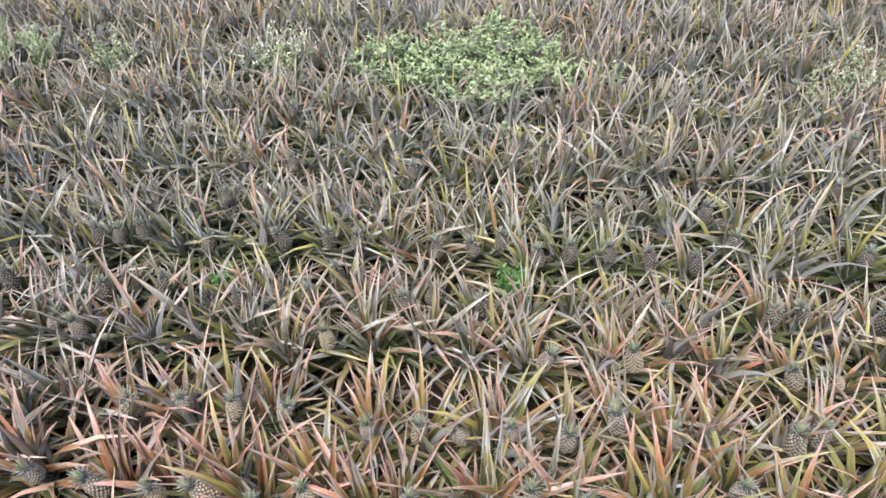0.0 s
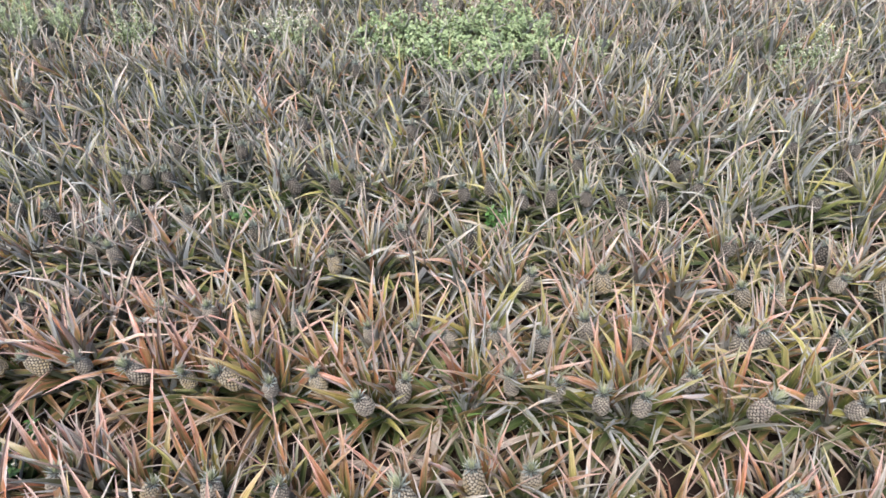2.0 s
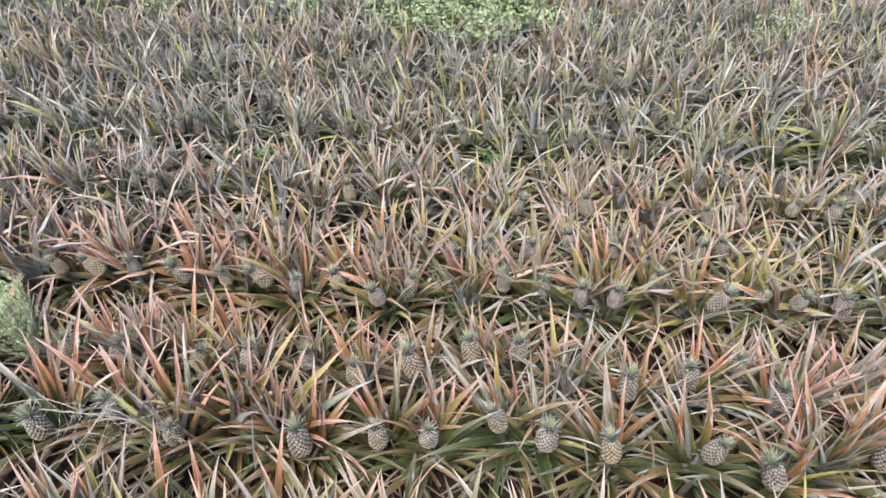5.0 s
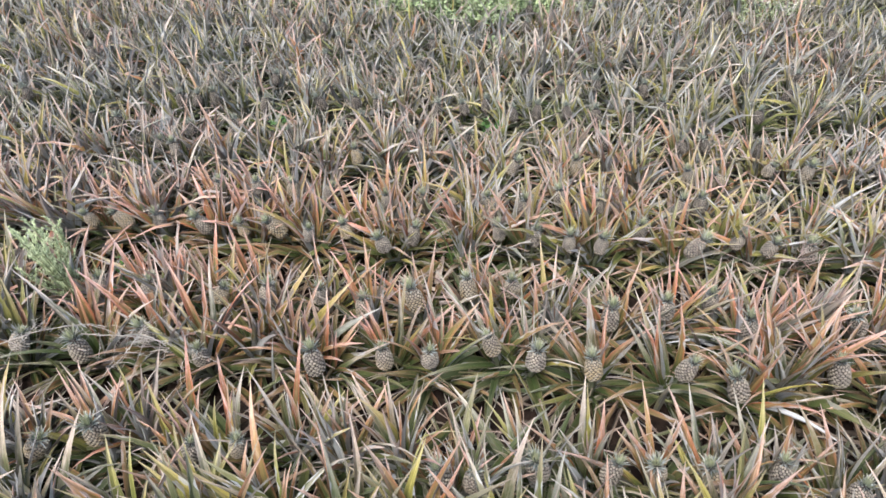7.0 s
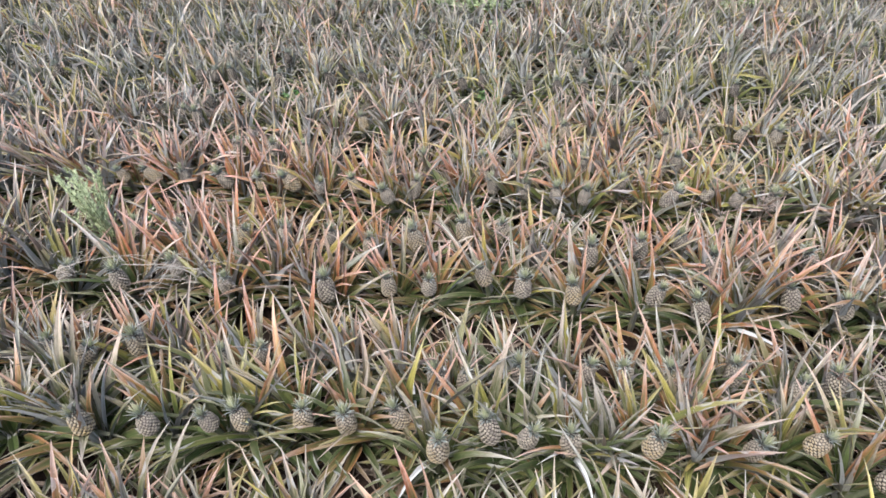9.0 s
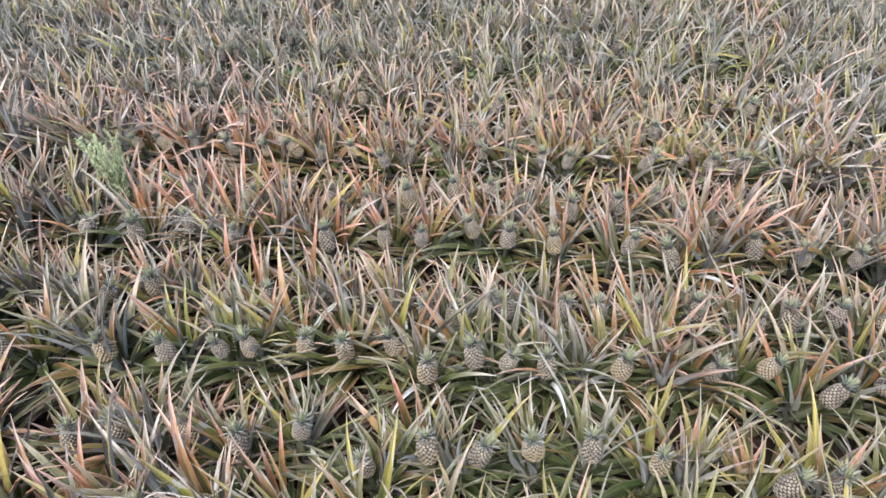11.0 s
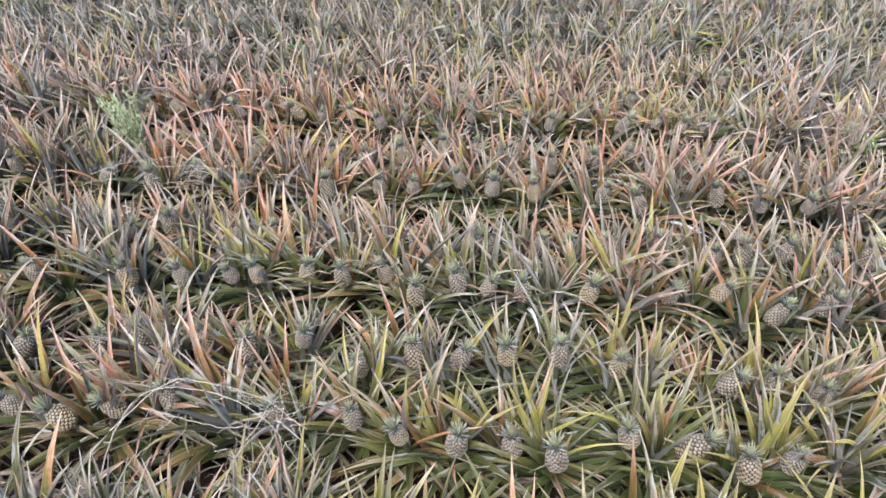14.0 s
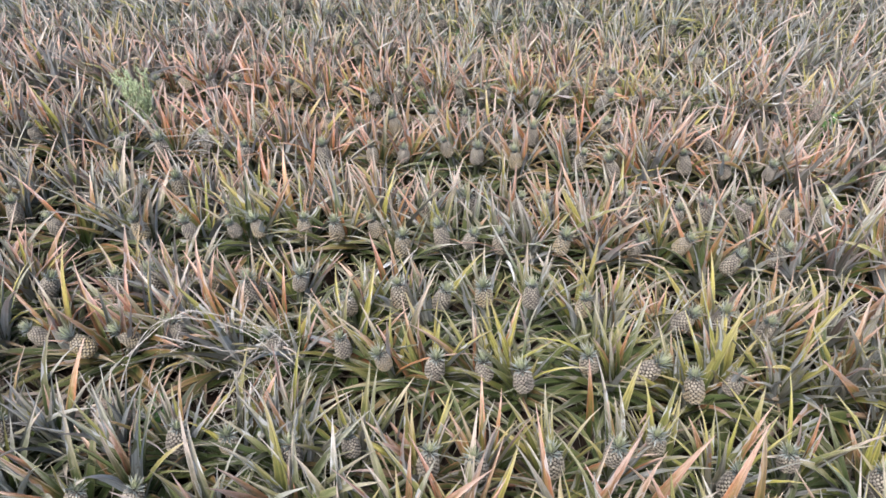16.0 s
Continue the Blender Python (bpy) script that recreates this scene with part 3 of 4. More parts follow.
def build_field():
    rng = random.Random(11)
    far = Heap()
    far_fruit, far_crown = Heap(), Heap()
    far_rows = [5.95 + 1.1 * i + d for i in range(6) for d in (0.0, 0.48)] + [-3.12, -3.55, -4.1, -4.6, -5.2, -5.7]
    for r in list(FRUITING) + far_rows:
        front = r in FRONT or r > 5.6 and round((r - 5.95) % 1.1, 2) < 0.1
        grown = (1.08 if front else 0.96) if r < 2.5 else (0.98 if front else 0.88)
        if 2.5 < r < 3.5:
            grown = 0.92 if front else 0.86
        lean_y = rng.uniform(4, 9) if front else -rng.uniform(0, 5)
        size = 0.8 if r > 1.5 else 0.86
        for x, off, lean in row_plants(r, rng):
            y = r - 0.08 * x + off - 0.035
            tilt = lean_y + rng.uniform(-6, 6)
            if -3.0 < r < 2.9 and abs(x) < half_width(r) - 0.45:
                plant(x, y, rng, tilt, lean is not None, lean or 0, size * rng.uniform(0.85, 1.08), r < 1.5 and abs(x) < half_width(r) - 0.9, front, grown)
            else:
                base = plant_tint(x, y)
                shown = abs(x) < half_width(r) + 0.3 and -2.9 < r < 10.5
                here = Matrix.Translation((x, y + (rng.uniform(0.09, 0.15) if front else 0.05), ground_height(x, y)))
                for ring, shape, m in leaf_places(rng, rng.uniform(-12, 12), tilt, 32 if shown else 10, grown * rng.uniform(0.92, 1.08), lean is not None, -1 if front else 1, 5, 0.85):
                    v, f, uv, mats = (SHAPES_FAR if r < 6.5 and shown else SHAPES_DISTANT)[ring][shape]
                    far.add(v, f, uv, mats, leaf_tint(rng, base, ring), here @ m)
                if lean is not None:
                    mesh, height = rng.choice(FAR_FRUITS)
                    m = Matrix.Translation((x, y, FRUIT_HEIGHT)) @ fruit_pose(rng, lean, size, height) @ Matrix.Diagonal((size, size, size, 1))
                    copy_into(far_fruit, mesh, m)
                    copy_into(far_crown, rng.choice(FAR_CROWNS), m @ Matrix.Translation((0, 0, height * 0.96)))
    field = tagged(new("pineapple_rows", far.mesh("pineapple_rows", FOLIAGE)), "rows of grey-green and reddish pineapple plants filling the field", "pineapple plants", kind="stuff")
    part("fruits", far_fruit.mesh("fruits", [RIND], True, 50), field, "many small ripening fruits", "stuff")
    PLANTS.append(field)
    part("crowns", far_crown.mesh("crowns", [CROWN]), field, "grey-green leaf tufts on the fruits", "stuff")


MESH_CACHE = {}


def copy_into(heap, mesh, m):
    """Adds a finished mesh to a heap."""
    if mesh.name not in MESH_CACHE:
        v = np.empty(len(mesh.vertices) * 3)
        mesh.vertices.foreach_get("co", v)
        uv = np.zeros((len(mesh.vertices), 2))
        for loop, d in zip(mesh.loops, mesh.uv_layers[0].data):
            uv[loop.vertex_index] = d.uv
        MESH_CACHE[mesh.name] = (v.reshape(-1, 3), [tuple(p.vertices) for p in mesh.polygons], uv)
    v, f, uv = MESH_CACHE[mesh.name]
    heap.add(v, f, uv, None, (0.2, 0, 0.5, 1), m)


build_field()

# Leaves that stand out from the rest, bed by bed: foot x, y, tip x, y, z, width, look
STRIKING = (
    ((1.44, 3.76, 1.66, 3.15, 0.32, 0.046, "y"), (3.36, 4.85, 3.31, 4.58, 0.59, 0.083, "Y"), (-1.03, 4.26, -1.08, 3.98, 0.59, 0.054, "r"), (-1.79, 4.3, -1.69, 3.96, 0.61, 0.056, "o"),),
    ((1.97, 3.42, 1.82, 3.47, 0.59, 0.073, "y"), (2.06, 3.5, 1.84, 3.4, 0.61, 0.055, "y"), (-2.41, 3.45, -2.26, 3.37, 0.58, 0.057, "r"), (-2.01, 3.46, -1.9, 3.36, 0.59, 0.055, "r"),),
    ((0.96, 2.03, 0.86, 2.18, 0.58, 0.049, "r"), (1.08, 2.03, 1.07, 2.12, 0.61, 0.049, "r"), (1.18, 2.08, 1.4, 2.02, 0.62, 0.05, "o"), (1.36, 1.99, 1.57, 1.89, 0.62, 0.05, "o"),),
    ((-1.46, 1.44, -1.55, 1.96, 0.47, 0.04, "r"), (-1.24, 1.49, -1.34, 1.59, 0.66, 0.053, "r"), (-1.61, 1.43, -1.82, 1.44, 0.63, 0.074, "g"), (-0.54, 1.45, -0.61, 1.5, 0.61, 0.044, "r"), (0.79, 1.06, 0.75, 1.07, 0.62, 0.043, "r"), (1.11, 0.98, 1.26, 0.9, 0.59, 0.087, "s"), (1.22, 1.06, 1.39, 0.91, 0.62, 0.081, "s"), (-0.92, 0.67, -0.86, 0.61, 0.61, 0.021, "s"), (0.19, 0.92, 0.03, 1.0, 0.58, 0.042, "r"), (0.37, 1.0, 0.25, 0.93, 0.6, 0.042, "r"), (1.54, 0.94, 1.32, 0.82, 0.61, 0.044, "r"), (2.27, 0.9, 2.06, 1.05, 0.6, 0.055, "r"), (2.32, 1.1, 2.31, 1.08, 0.62, 0.056, "r"), (0.53, 0.47, 0.37, 0.48, 0.59, 0.039, "y"), (1.19, 0.48, 1.15, 0.32, 0.59, 0.04, "y"),),
    ((-1.15, -0.08, -1.37, -0.19, 0.61, 0.044, "o"), (-1.1, 0.41, -1.11, 0.47, 0.62, 0.047, "r"), (-1.29, 0.4, -1.29, 0.55, 0.66, 0.051, "r"), (-0.74, 0.33, -0.69, 0.54, 0.69, 0.045, "r"), (-0.44, -0.09, -0.55, -0.04, 0.6, 0.042, "o"), (0.69, -0.15, 0.76, -0.21, 0.61, 0.037, "o"),),
    ((-0.05, -0.79, -0.15, -0.68, 0.59, 0.052, "r"), (0.84, -0.75, 0.59, -0.59, 0.65, 0.033, "s"), (1.25, -0.74, 1.26, -0.73, 0.62, 0.051, "y"), (0.81, -1.28, 0.74, -1.33, 0.61, 0.048, "o"), (1.32, -1.12, 1.28, -1.1, 0.62, 0.045, "o"), (-1.25, -1.05, -1.17, -1.04, 0.61, 0.047, "r"), (-2.26, -0.66, -2.08, -0.66, 0.58, 0.055, "r"), (-2.4, -0.69, -2.2, -0.83, 0.62, 0.048, "r"), (-0.63, -1.14, -0.62, -1.01, 0.6, 0.038, "r"), (1.48, -1.3, 1.54, -1.41, 0.6, 0.044, "o"), (-1.49, -1.06, -1.44, -1.05, 0.62, 0.041, "r"), (-1.93, -1.03, -1.79, -1.0, 0.6, 0.043, "r"), (1.98, -1.05, 1.99, -1.15, 0.61, 0.048, "g"),),
    ((0.5, -1.48, 0.64, -1.49, 0.6, 0.041, "Y"), (-0.65, -1.21, -0.67, -1.19, 0.62, 0.044, "r"), (0.57, -1.54, 0.94, -1.57, 0.59, 0.043, "Y"), (-1.48, -1.23, -1.04, -1.61, 0.51, 0.043, "o"), (0.8, -1.57, 0.91, -1.66, 0.6, 0.051, "Y"), (0.64, -1.36, 0.68, -1.44, 0.61, 0.046, "Y"), (-1.27, -1.42, -1.14, -1.38, 0.6, 0.046, "o"), (2.46, -1.56, 2.43, -1.52, 0.62, 0.046, "y"),),
    ((1.23, -1.85, 1.32, -1.73, 0.59, 0.056, "y"), (1.85, -1.97, 1.86, -1.92, 0.62, 0.057, "y"), (0.23, -1.86, 0.28, -1.86, 0.62, 0.042, "y"), (-0.72, -1.78, -0.54, -1.77, 0.58, 0.045, "o"), (1.09, -1.83, 1.06, -1.75, 0.61, 0.049, "o"), (0.11, -2.0, 0.18, -2.0, 0.61, 0.041, "Y"),),
)
LOOKS = {"r": (0.95, 0.2, 0.35), "o": (0.75, 0.55, 0.25), "y": (0.1, 0.8, 0.6), "Y": (0.0, 0.8, 0.1), "s": (0.0, 0.05, 1.0), "g": (0.45, 0.1, 0.9)}


def striking_leaf(x, y, tx, ty, tz, width, kind):
    """One bright leaf on the plant that stands nearest to its foot."""
    foot, tip = Vector((x, y, 0.2)), Vector((tx, ty, tz))
    foot = foot - (tip - foot) * 0.2
    foot.z = max(foot.z, 0.06)
    way = tip - foot
    owner = min(PLANTS, key=lambda p: (p.location.xy - foot.xy).length if p.type == "EMPTY" else 0.4)
    h = Heap()
    v, f, uv, mats = blade(way.length * 1.02, min(width, 0.056), math.degrees(math.asin(way.z / way.length)) + 3, 8, 1.5, 0, 0, 0, 7, 0.26)
    h.add(v, f, uv, mats)
    leaf = part("leaf", h.mesh("pineapple_leaf", LEAF), owner)
    leaf.matrix_basis = Matrix.Translation(foot - owner.location) @ pose(0, 0, 0, 0, 0, math.degrees(math.atan2(-way.x, way.y)))
    leaf.color = (*LOOKS[kind], (x * 7.3 + y * 3.1) % 1.0)


for bed in STRIKING:
    for one in bed:
        striking_leaf(*one)


BLEACHED = plain_material("bleached_leaf", (0.33, 0.34, 0.34), (0.58, 0.59, 0.6), 18, 0.7)


def bleached_leaf(x, y, seed, lying=False):
    """An old whitish leaf of the nearest plant, arching over and curling, or lying across the others."""
    rng = random.Random(seed)
    owner = min((p for p in PLANTS if p.type == "EMPTY"), key=lambda p: (p.location.xy - Vector((x, y))).length)
    way = Vector((x, y)) - owner.location.xy
    reach = max(0.16, way.length)
    h = Heap()
    if lying:
        v, f, uv, _ = blade(0.55 * rng.uniform(0.8, 1.1), 0.05, rng.uniform(48, 62), rng.uniform(55, 80), 0.8, rng.uniform(-0.08, 0.08), rng.uniform(-30, 30), 0, 10, 0.3)
        turn = rng.choice((-80, 80, -110, 110)) + rng.uniform(-20, 20)
    else:
        v, f, uv, _ = blade(reach + 0.3, 0.036, 68, rng.uniform(95, 135), 1.3, rng.uniform(-0.05, 0.05), rng.uniform(-50, 50), 0, 14, 0.4)
        turn = math.degrees(math.atan2(-way.x, way.y))
    h.add(v, f, uv)
    leaf = part("leaf", h.mesh("bleached_leaf", [BLEACHED]), owner, "bleached curling old leaf")
    leaf.matrix_basis = Matrix.Translation((0, 0, 0.06)) @ pose(0, 0, 0, 0, 0, turn)


for i, (x, y) in enumerate(((-0.07, -0.57), (-0.13, 0.02), (-0.22, 0.0), (0.14, -0.02), (1.15, 1.98), (-0.78, -0.1), (0.74, -0.52), (0.8, -0.44), (1.0, -1.47), (1.08, -1.43), (-0.32, -1.33))):
    bleached_leaf(x, y, 90 + i)
for i, (x, y) in enumerate(((1.3, 1.2), (1.36, 1.1), (1.44, 1.0), (1.5, 0.92), (1.55, 0.84), (1.4, 0.95), (1.8, 0.95), (-1.62, -1.62), (-1.4, -1.68))):
    bleached_leaf(x, y, 120 + i, True)


# ---- dry leaves on the soil ----
def build_litter():
    rng = random.Random(5)
    h = Heap()
    for _ in range(3600):
        y = rng.uniform(-3.2, 8.0)
        x = rng.uniform(-1, 1) * half_width(y)
        v, f, uv, _ = blade(rng.uniform(0.15, 0.5), rng.uniform(0.015, 0.04), rng.uniform(-5, 25), rng.uniform(10, 60), 1.5, rng.uniform(-0.1, 0.1), rng.uniform(-120, 120), 0, 4)
        h.add(v, f, uv, None, (0, 0, 0, 0), pose(x, y, ground_height(x, y) + rng.uniform(0.01, 0.06), 0, 0, rng.uniform(0, 360)))
    tagged(new("leaf_litter", h.mesh("leaf_litter", [DRY_LEAF])), "dry brown dead leaves lying on the soil", "dead leaves", kind="stuff")


build_litter()


def dry_leaf_pile(x, y, count, seed):
    """Cut leaves, dried pale, heaped in the furrow."""
    rng = random.Random(seed)
    ob = tagged(new("dry_leaf_pile"), "heap of pale dried pineapple leaves in the furrow", "dead leaves")
    ob.location = (x, y, ground_height(x, y))
    for i in range(count):
        h = Heap()
        v, f, uv, _ = blade(rng.uniform(0.25, 0.5), rng.uniform(0.03, 0.05), rng.uniform(8, 30), rng.uniform(15, 55), 1.3, rng.uniform(-0.1, 0.1), rng.uniform(-70, 70), 0, 7, 0.35)
        h.add(v, f, uv)
        part("leaf", h.mesh("dried_leaf", [PALE_DRY]), ob).matrix_basis = pose(rng.gauss(0, 0.16), rng.gauss(0, 0.06), 0.02 + 0.012 * i, 0, 0, rng.choice((90, -90)) + rng.gauss(0, 35))


dry_leaf_pile(-1.62, -1.82, 20, 55)
dry_leaf_pile(0.15, 1.42, 14, 56)


# ---- weeds ----
def small_leaf(heap, at, way, length, width, rng, mat=0):
    """An ovate folded leaf with its tip drooping."""
    m = Matrix.Translation(at) @ way.to_track_quat("Y", "Z").to_matrix().to_4x4() @ pose(0, 0, 0, rng.uniform(-35, 15), rng.uniform(-40, 40), 0)
    w, l = width / 2, length
    v = [(0, 0, 0), (-w, l * 0.3, 0.15 * w), (0, l * 0.35, -0.15 * w), (w, l * 0.3, 0.15 * w), (-0.7 * w, l * 0.65, 0.05 * w), (0, l * 0.68, -0.2 * w), (0.7 * w, l * 0.65, 0.05 * w), (0, l, -0.5 * w)]
    f = [(0, 2, 1), (0, 3, 2), (1, 2, 5, 4), (2, 3, 6, 5), (4, 5, 7), (5, 6, 7)]
    heap.add(v, f, [(p[0], p[1]) for p in v], [mat] * len(f), (0, 0, 0, 0), m)


def weed(name, label, category, x, y, height, spread, stems, leaf, seed, leaf_mat, flowers=0, fine=False, group="", sweep=(0.0, 0.0)):
    """A branching soft weed: stems, leaves and, if any, flower heads."""
    rng = random.Random(seed)
    ob = tagged(new(name), label, category, group)
    ob.location = (x, y, ground_height(x, y) - 0.01)
    green, white = Heap(), Heap()
    for i in range(stems):
        wood = Heap()
        a = 2 * math.pi * i / stems + rng.uniform(-0.5, 0.5)
        reach = spread * math.sqrt(rng.uniform(0.05, 1))
        top = Vector((math.cos(a) * reach, math.sin(a) * reach, height * rng.uniform(0.72, 1.16) * (1 - 0.25 * (reach / spread) ** 2)))
        top += Vector((*sweep, 0)) * rng.uniform(0.3, 1.2)
        mid = Vector((top.x * 0.35, top.y * 0.35, top.z * 0.55))
        pts = [Vector((top.x * 0.05, top.y * 0.05, 0)), mid, top]
        tube(wood, [tuple(p) for p in pts], 0.006, 0.002, 5)
        for j in range(9 if not fine else 12):
            s = 0.3 + 0.7 * j / (8 if not fine else 11)
            p = mid.lerp(top, (s - 0.45) / 0.55) if s > 0.45 else pts[0].lerp(mid, s / 0.45)
            b = a + rng.uniform(0, 2 * math.pi)
            out = Vector((math.cos(b), math.sin(b), rng.uniform(0.3, 1.1))).normalized()
            if fine:
                out = (out + Vector((sweep[0] * 2, sweep[1] * 2, 0.9))).normalized()
            arm = spread * (rng.uniform(0.35, 0.75) if fine else rng.uniform(0.18, 0.42)) * (1.25 - 0.6 * s)
            tip = p + out * arm
            tube(wood, [tuple(p), tuple(tip)], 0.0018, 0.0008, 4)
            for q in range(9 if not fine else 46):
                u = rng.uniform(0.0 if fine else 0.25, 1.0)
                w = Vector((rng.uniform(-1, 1), rng.uniform(-1, 1), rng.uniform(-0.1, 0.8))).normalized()
                if fine:
                    small_leaf(green, p.lerp(tip, u), (out + w * 0.8).normalized(), leaf * rng.uniform(0.35, 0.8), leaf * 0.13, rng)
                else:
                    small_leaf(green, p.lerp(tip, u), w, leaf * rng.uniform(0.6, 1.4), leaf * rng.uniform(0.38, 0.6), rng)
            if flowers and s > 0.75:
                for q in range(flowers):
                    c = tip + Vector((rng.gauss(0, 0.02), rng.gauss(0, 0.02), rng.uniform(0.01, 0.03)))
                    for e in range(5):
                        small_leaf(white, c, Vector((math.cos(e * 1.26), math.sin(e * 1.26), 0.5)), 0.011, 0.008, rng)
        part("stem", wood.mesh("weed_stem", [WEED_STEM]), ob)
    part("foliage", green.mesh("weed_leaves", [leaf_mat], True, 180), ob, kind="stuff")
    if flowers:
        part("flower_spray", white.mesh("weed_flowers", [PETAL], False), ob, "tiny white flower heads", "stuff")
    return ob


def build_weeds():
    rng = random.Random(21)
    spots = ((-0.62, 6.85, 0.66), (-0.28, 7.1, 0.7), (-0.3, 6.6, 0.64), (0.05, 6.35, 0.62), (0.35, 6.15, 0.6), (0.3, 6.8, 0.64), (0.64, 7.1, 0.74), (0.68, 6.4, 0.64),
             (0.98, 6.8, 0.7), (0.5, 7.35, 0.76), (1.15, 6.6, 0.58), (-0.02, 6.7, 0.66), (0.8, 7.2, 0.72), (-0.55, 7.2, 0.66), (0.2, 7.2, 0.68))
    for i, (x, y, h) in enumerate(spots):
        weed("broadleaf_weed", "bushy bright green broad-leaved weed overgrowing the pineapple rows", "weed", x, y, h * 0.92, 0.36, 14, 0.052, 40 + i, WEED_LEAF, 0, False, "green weed thicket")
    weed("broadleaf_weed", "low green weed at the edge of the weed thicket", "weed", 0.6, 5.45, 0.52, 0.2, 4, 0.05, 60, WEED_LEAF)
    weed("broadleaf_weed", "small pale green weed among the pineapple leaves", "weed", 1.62, 6.4, 0.6, 0.2, 6, 0.034, 61, AIRY_LEAF)
    weed("flowering_weed", "pale green weed with tiny white flowers", "weed", -1.68, 6.85, 0.72, 0.4, 16, 0.027, 62, AIRY_LEAF, 4)
    weed("broadleaf_weed", "light green weed among the pineapple leaves", "weed", -3.5, 7.0, 0.72, 0.32, 16, 0.03, 63, AIRY_LEAF, 1)
    weed("feathery_weed", "soft feathery pale green weed between the rows", "weed", -4.35, 7.3, 0.75, 0.26, 7, 0.05, 64, FEATHER_LEAF, 0, True)
    weed("feathery_weed", "soft feathery green weed between the rows", "weed", -4.8, 7.2, 0.75, 0.32, 8, 0.05, 65, FEATHER_LEAF, 0, True)
    weed("flowering_weed", "thin green weed with sparse leaves and pale flowers", "weed", 3.95, 6.3, 0.7, 0.32, 16, 0.027, 66, AIRY_LEAF, 2)
    weed("broadleaf_weed", "thin green weed with sparse leaves", "weed", 3.45, 6.0, 0.6, 0.22, 9, 0.028, 67, AIRY_LEAF)
    weed("feathery_weed", "feathery pale green weed rising from the furrow", "weed", -2.26, 1.28, 0.7, 0.2, 16, 0.036, 68, FEATHER_LEAF, 0, True, "", (-0.2, 0.1))
    weed("seedling_weed", "small dark green weed in the furrow", "weed", 0.46, 3.54, 0.42, 0.15, 4, 0.05, 69, WEED_DARK)
    weed("seedling_weed", "small green weed in the bed", "weed", -1.4, 3.47, 0.42, 0.1, 3, 0.045, 70, WEED_DARK)
    weed("seedling_weed", "small green weed in the furrow", "weed", -2.15, 1.54, 0.36, 0.18, 4, 0.04, 71, WEED_DARK, 1)
    weed("seedling_weed", "low dark green weed in the furrow", "weed", -1.2, -1.82, 0.3, 0.14, 4, 0.04, 72, WEED_DARK)
    weed("flowering_weed", "small green weed with white flowers in the furrow", "weed", 3.5, 1.42, 0.5, 0.22, 5, 0.04, 73, WEED_DARK, 2)


build_weeds()


def grass_tuft(x, y, blades, height, seed):
    """A tuft of narrow bright blades."""
    rng = random.Random(seed)
    ob = tagged(new("grass_tuft"), "tuft of narrow bright green grass blades beside the fruits", "grass")
    ob.location = (x, y, ground_height(x, y) - 0.01)
    for i in range(blades):
        h = Heap()
        v, f, uv, _ = blade(height * rng.uniform(0.7, 1.1), 0.03, rng.uniform(55, 82), rng.uniform(15, 60), 1.8, rng.uniform(-0.05, 0.05), rng.uniform(-30, 30), 0, 6, 0.3)
        h.add(v, f, uv)
        part("blade", h.mesh("grass_blade", [GRASS]), ob).matrix_basis = pose(rng.gauss(0, 0.02), rng.gauss(0, 0.02), 0, 0, 0, i * 137.5)


grass_tuft(0.14, 1.8, 13, 0.56, 97)


# ---- dead branches ----
def crooked(rng, start, way, length, steps, sag, wander):
    pts, p, d = [Vector(start)], Vector(start), Vector(way).normalized()
    for _ in range(steps):
        d = (d + Vector((rng.gauss(0, wander), rng.gauss(0, wander), rng.gauss(0, wander) - sag))).normalized()
        p = p + d * length / steps
        pts.append(p.copy())
    return pts


def smooth_line(points, steps):
    """A flowing line through a few points."""
    p = [Vector(q) for q in points]
    p = [p[0] * 2 - p[1]] + p + [p[-1] * 2 - p[-2]]
    out = []
    for i in range(1, len(p) - 2):
        for j in range(steps):
            t = j / steps
            a, b, c, d = p[i - 1:i + 3]
            out.append(0.5 * (2 * b + (c - a) * t + (2 * a - 5 * b + 4 * c - d) * t * t + (3 * b - a - 3 * c + d) * t ** 3))
    return out + [p[-2]]


def dead_branch(label, limbs, twigs, seed, mat):
    """A dry branch lying over the plants; limbs: thickness and the points that each one runs through."""
    rng = random.Random(seed)
    ob = tagged(new("dead_branch"), label, "branch")
    base = Vector(limbs[0][1])
    ob.location = base + Vector((0, 0, 0.04))
    for thick, *way in limbs:
        h = Heap()
        pts = [q - base + Vector((rng.gauss(0, 0.0025), rng.gauss(0, 0.0025), rng.gauss(0, 0.0025))) for q in smooth_line(way, 5)]
        tube(h, [tuple(p) for p in pts], thick * 0.7, thick * 0.3, 6)
        limb = part("limb", h.mesh("dead_limb", [mat]), ob)
        fine = Heap()
        for _ in range(twigs):
            p = rng.choice(pts[1:])
            w = (pts[-1] - pts[0]).normalized() + Vector((rng.gauss(0, 1), rng.gauss(0, 1), rng.gauss(0, 0.5)))
            q = crooked(rng, p, w, rng.uniform(0.06, 0.26), 5, 0.03, 0.3)
            tube(fine, [tuple(e) for e in q], 0.0014, 0.0006, 4)
            for e in q[2:]:
                r = crooked(rng, e, (rng.gauss(0, 1), rng.gauss(0, 1), rng.gauss(0, 1)), rng.uniform(0.03, 0.09), 2, 0, 0.3)
                tube(fine, [tuple(o) for o in r], 0.0009, 0.0005, 3)
        part("brushwood", fine.mesh("dead_twigs", [mat]), limb, kind="stuff")
    return ob


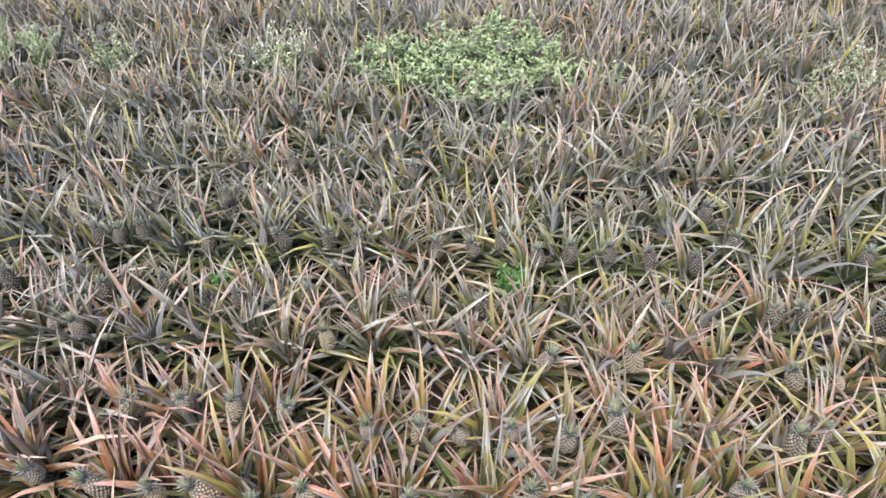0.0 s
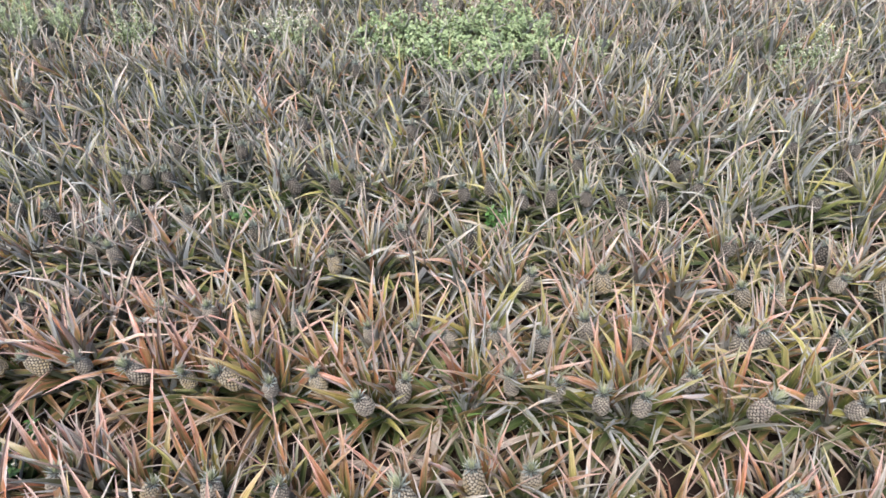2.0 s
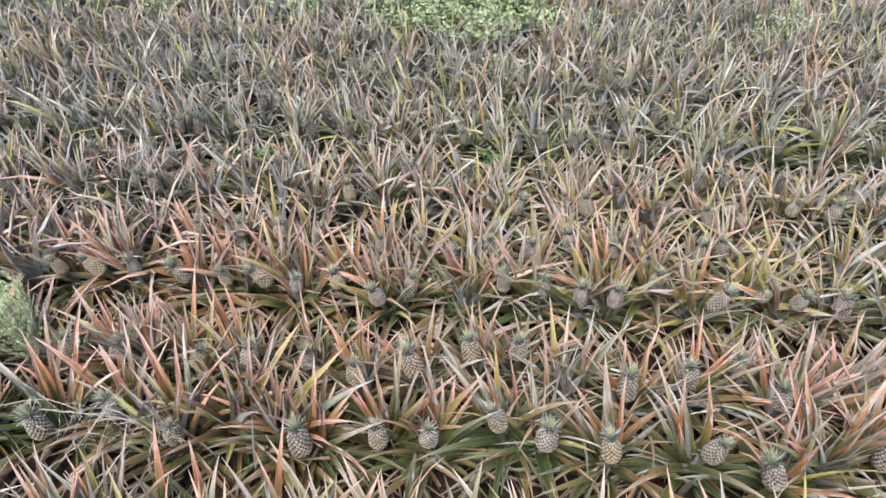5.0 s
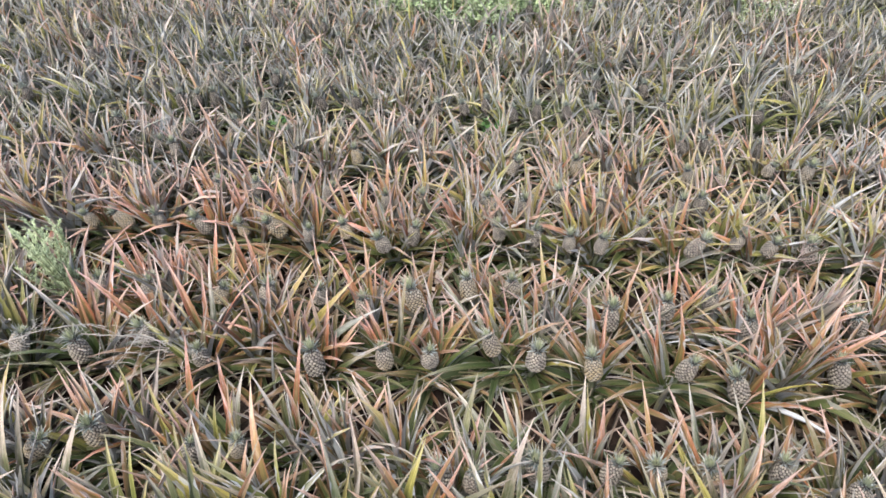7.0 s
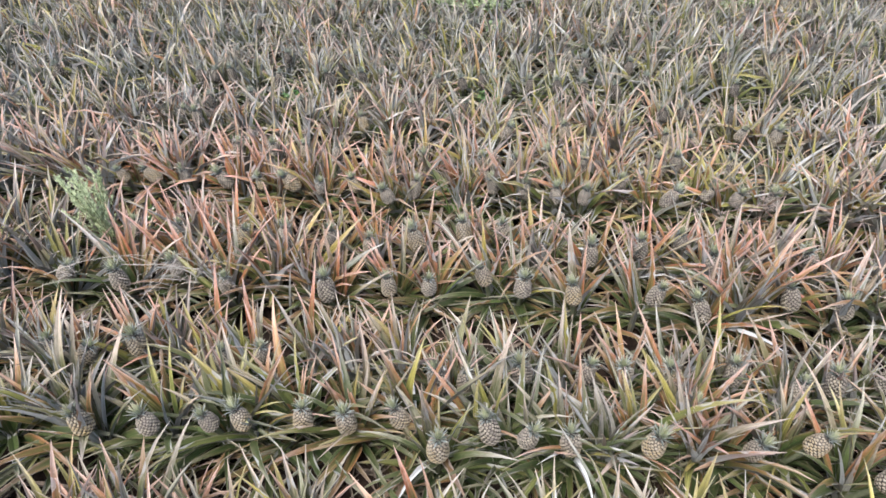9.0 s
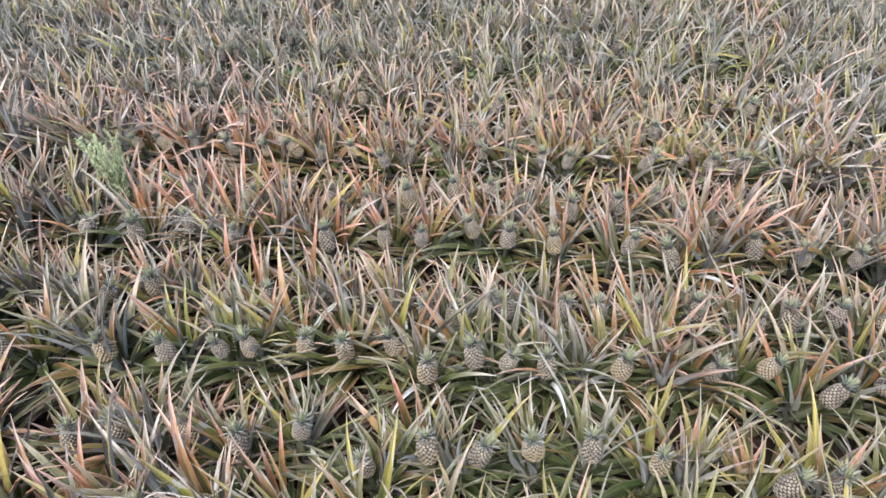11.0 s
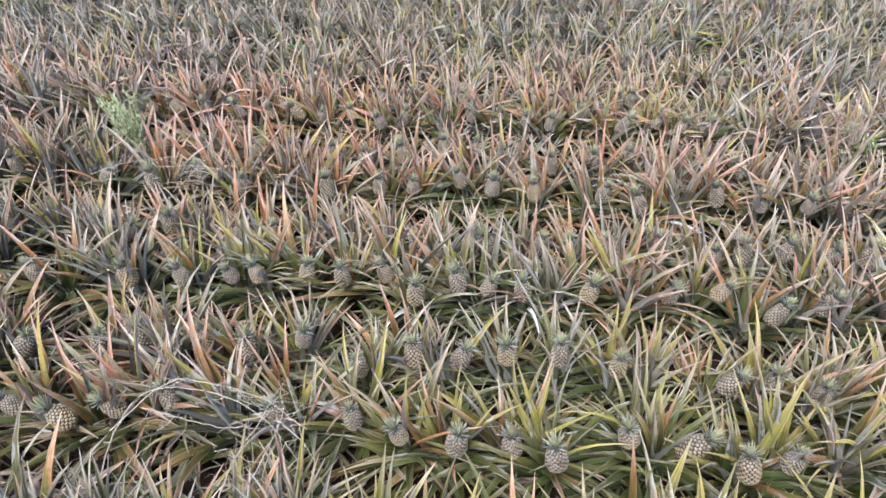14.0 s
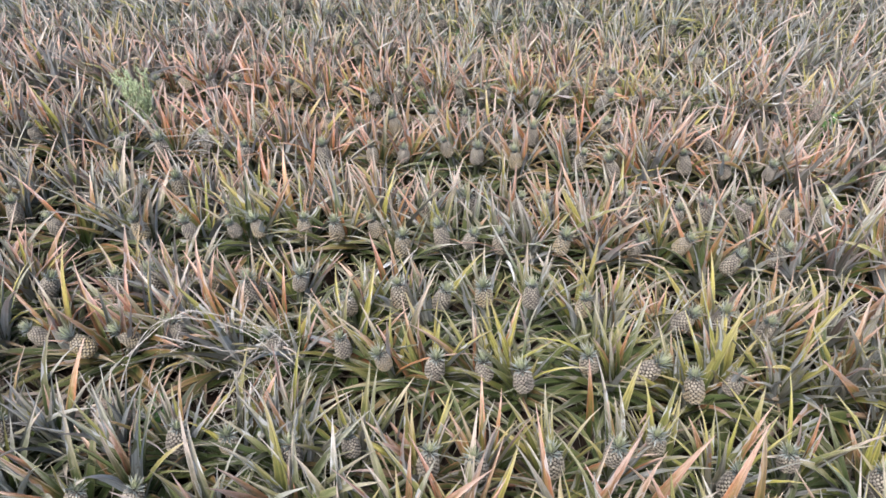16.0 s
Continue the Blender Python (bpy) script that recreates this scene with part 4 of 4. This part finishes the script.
dead_branch("dry bleached branch with fine twigs lying on the leaves", (
    (0.005, (-1.32, -1.9, 0.30), (-1.3, -1.66, 0.44), (-1.19, -1.49, 0.53), (-0.92, -1.49, 0.55), (-0.63, -1.6, 0.52), (-0.4, -1.8, 0.42)),
    (0.0042, (-1.36, -1.6, 0.38), (-1.1, -1.44, 0.54), (-0.85, -1.46, 0.56), (-0.6, -1.54, 0.54), (-0.45, -1.6, 0.45)),
    (0.005, (-0.73, -2.0, 0.42), (-0.68, -1.82, 0.5), (-0.61, -1.68, 0.54), (-0.58, -1.5, 0.52)),
    (0.005, (-0.66, -2.02, 0.4), (-0.56, -1.85, 0.5), (-0.52, -1.66, 0.52)),
    (0.0045, (-1.18, -1.56, 0.5), (-0.98, -1.63, 0.52), (-0.8, -1.68, 0.52), (-0.66, -1.66, 0.5))), 12, 80, TWIG)
dead_branch("thin dry weed stems fallen across the furrow", (
    (0.004, (1.3, 1.82, 0.42), (1.5, 1.66, 0.5), (1.78, 1.42, 0.5), (2.05, 1.22, 0.46), (2.3, 1.1, 0.4)),
    (0.0035, (1.95, 1.1, 0.4), (2.13, 1.3, 0.5), (2.3, 1.48, 0.52)),
    (0.0035, (1.9, 1.32, 0.46), (2.2, 1.36, 0.5), (2.5, 1.36, 0.5), (2.8, 1.25, 0.44))), 14, 81, TWIG_BROWN)
dead_branch("dry grey brush caught in the pineapple leaves", (
    (0.004, (2.85, 0.8, 0.35), (2.98, 0.92, 0.55), (3.12, 1.0, 0.68)), (0.004, (3.12, 0.75, 0.35), (3.15, 0.9, 0.55), (3.3, 1.05, 0.7)),
    (0.0035, (3.3, 0.9, 0.4), (3.25, 0.98, 0.6), (3.15, 1.1, 0.72))), 26, 82, TWIG_BROWN)
dead_branch("thin dry stems tangled over the leaves", (
    (0.0045, (-2.4, 0.66, 0.44), (-2.2, 0.7, 0.5), (-1.9, 0.75, 0.52), (-1.66, 0.68, 0.48)), (0.004, (-1.95, 0.74, 0.46), (-1.65, 0.66, 0.52), (-1.42, 0.63, 0.5), (-1.28, 0.55, 0.42)),
    (0.003, (-1.75, 0.48, 0.4), (-1.62, 0.6, 0.5), (-1.6, 0.72, 0.52))), 14, 83, TWIG)
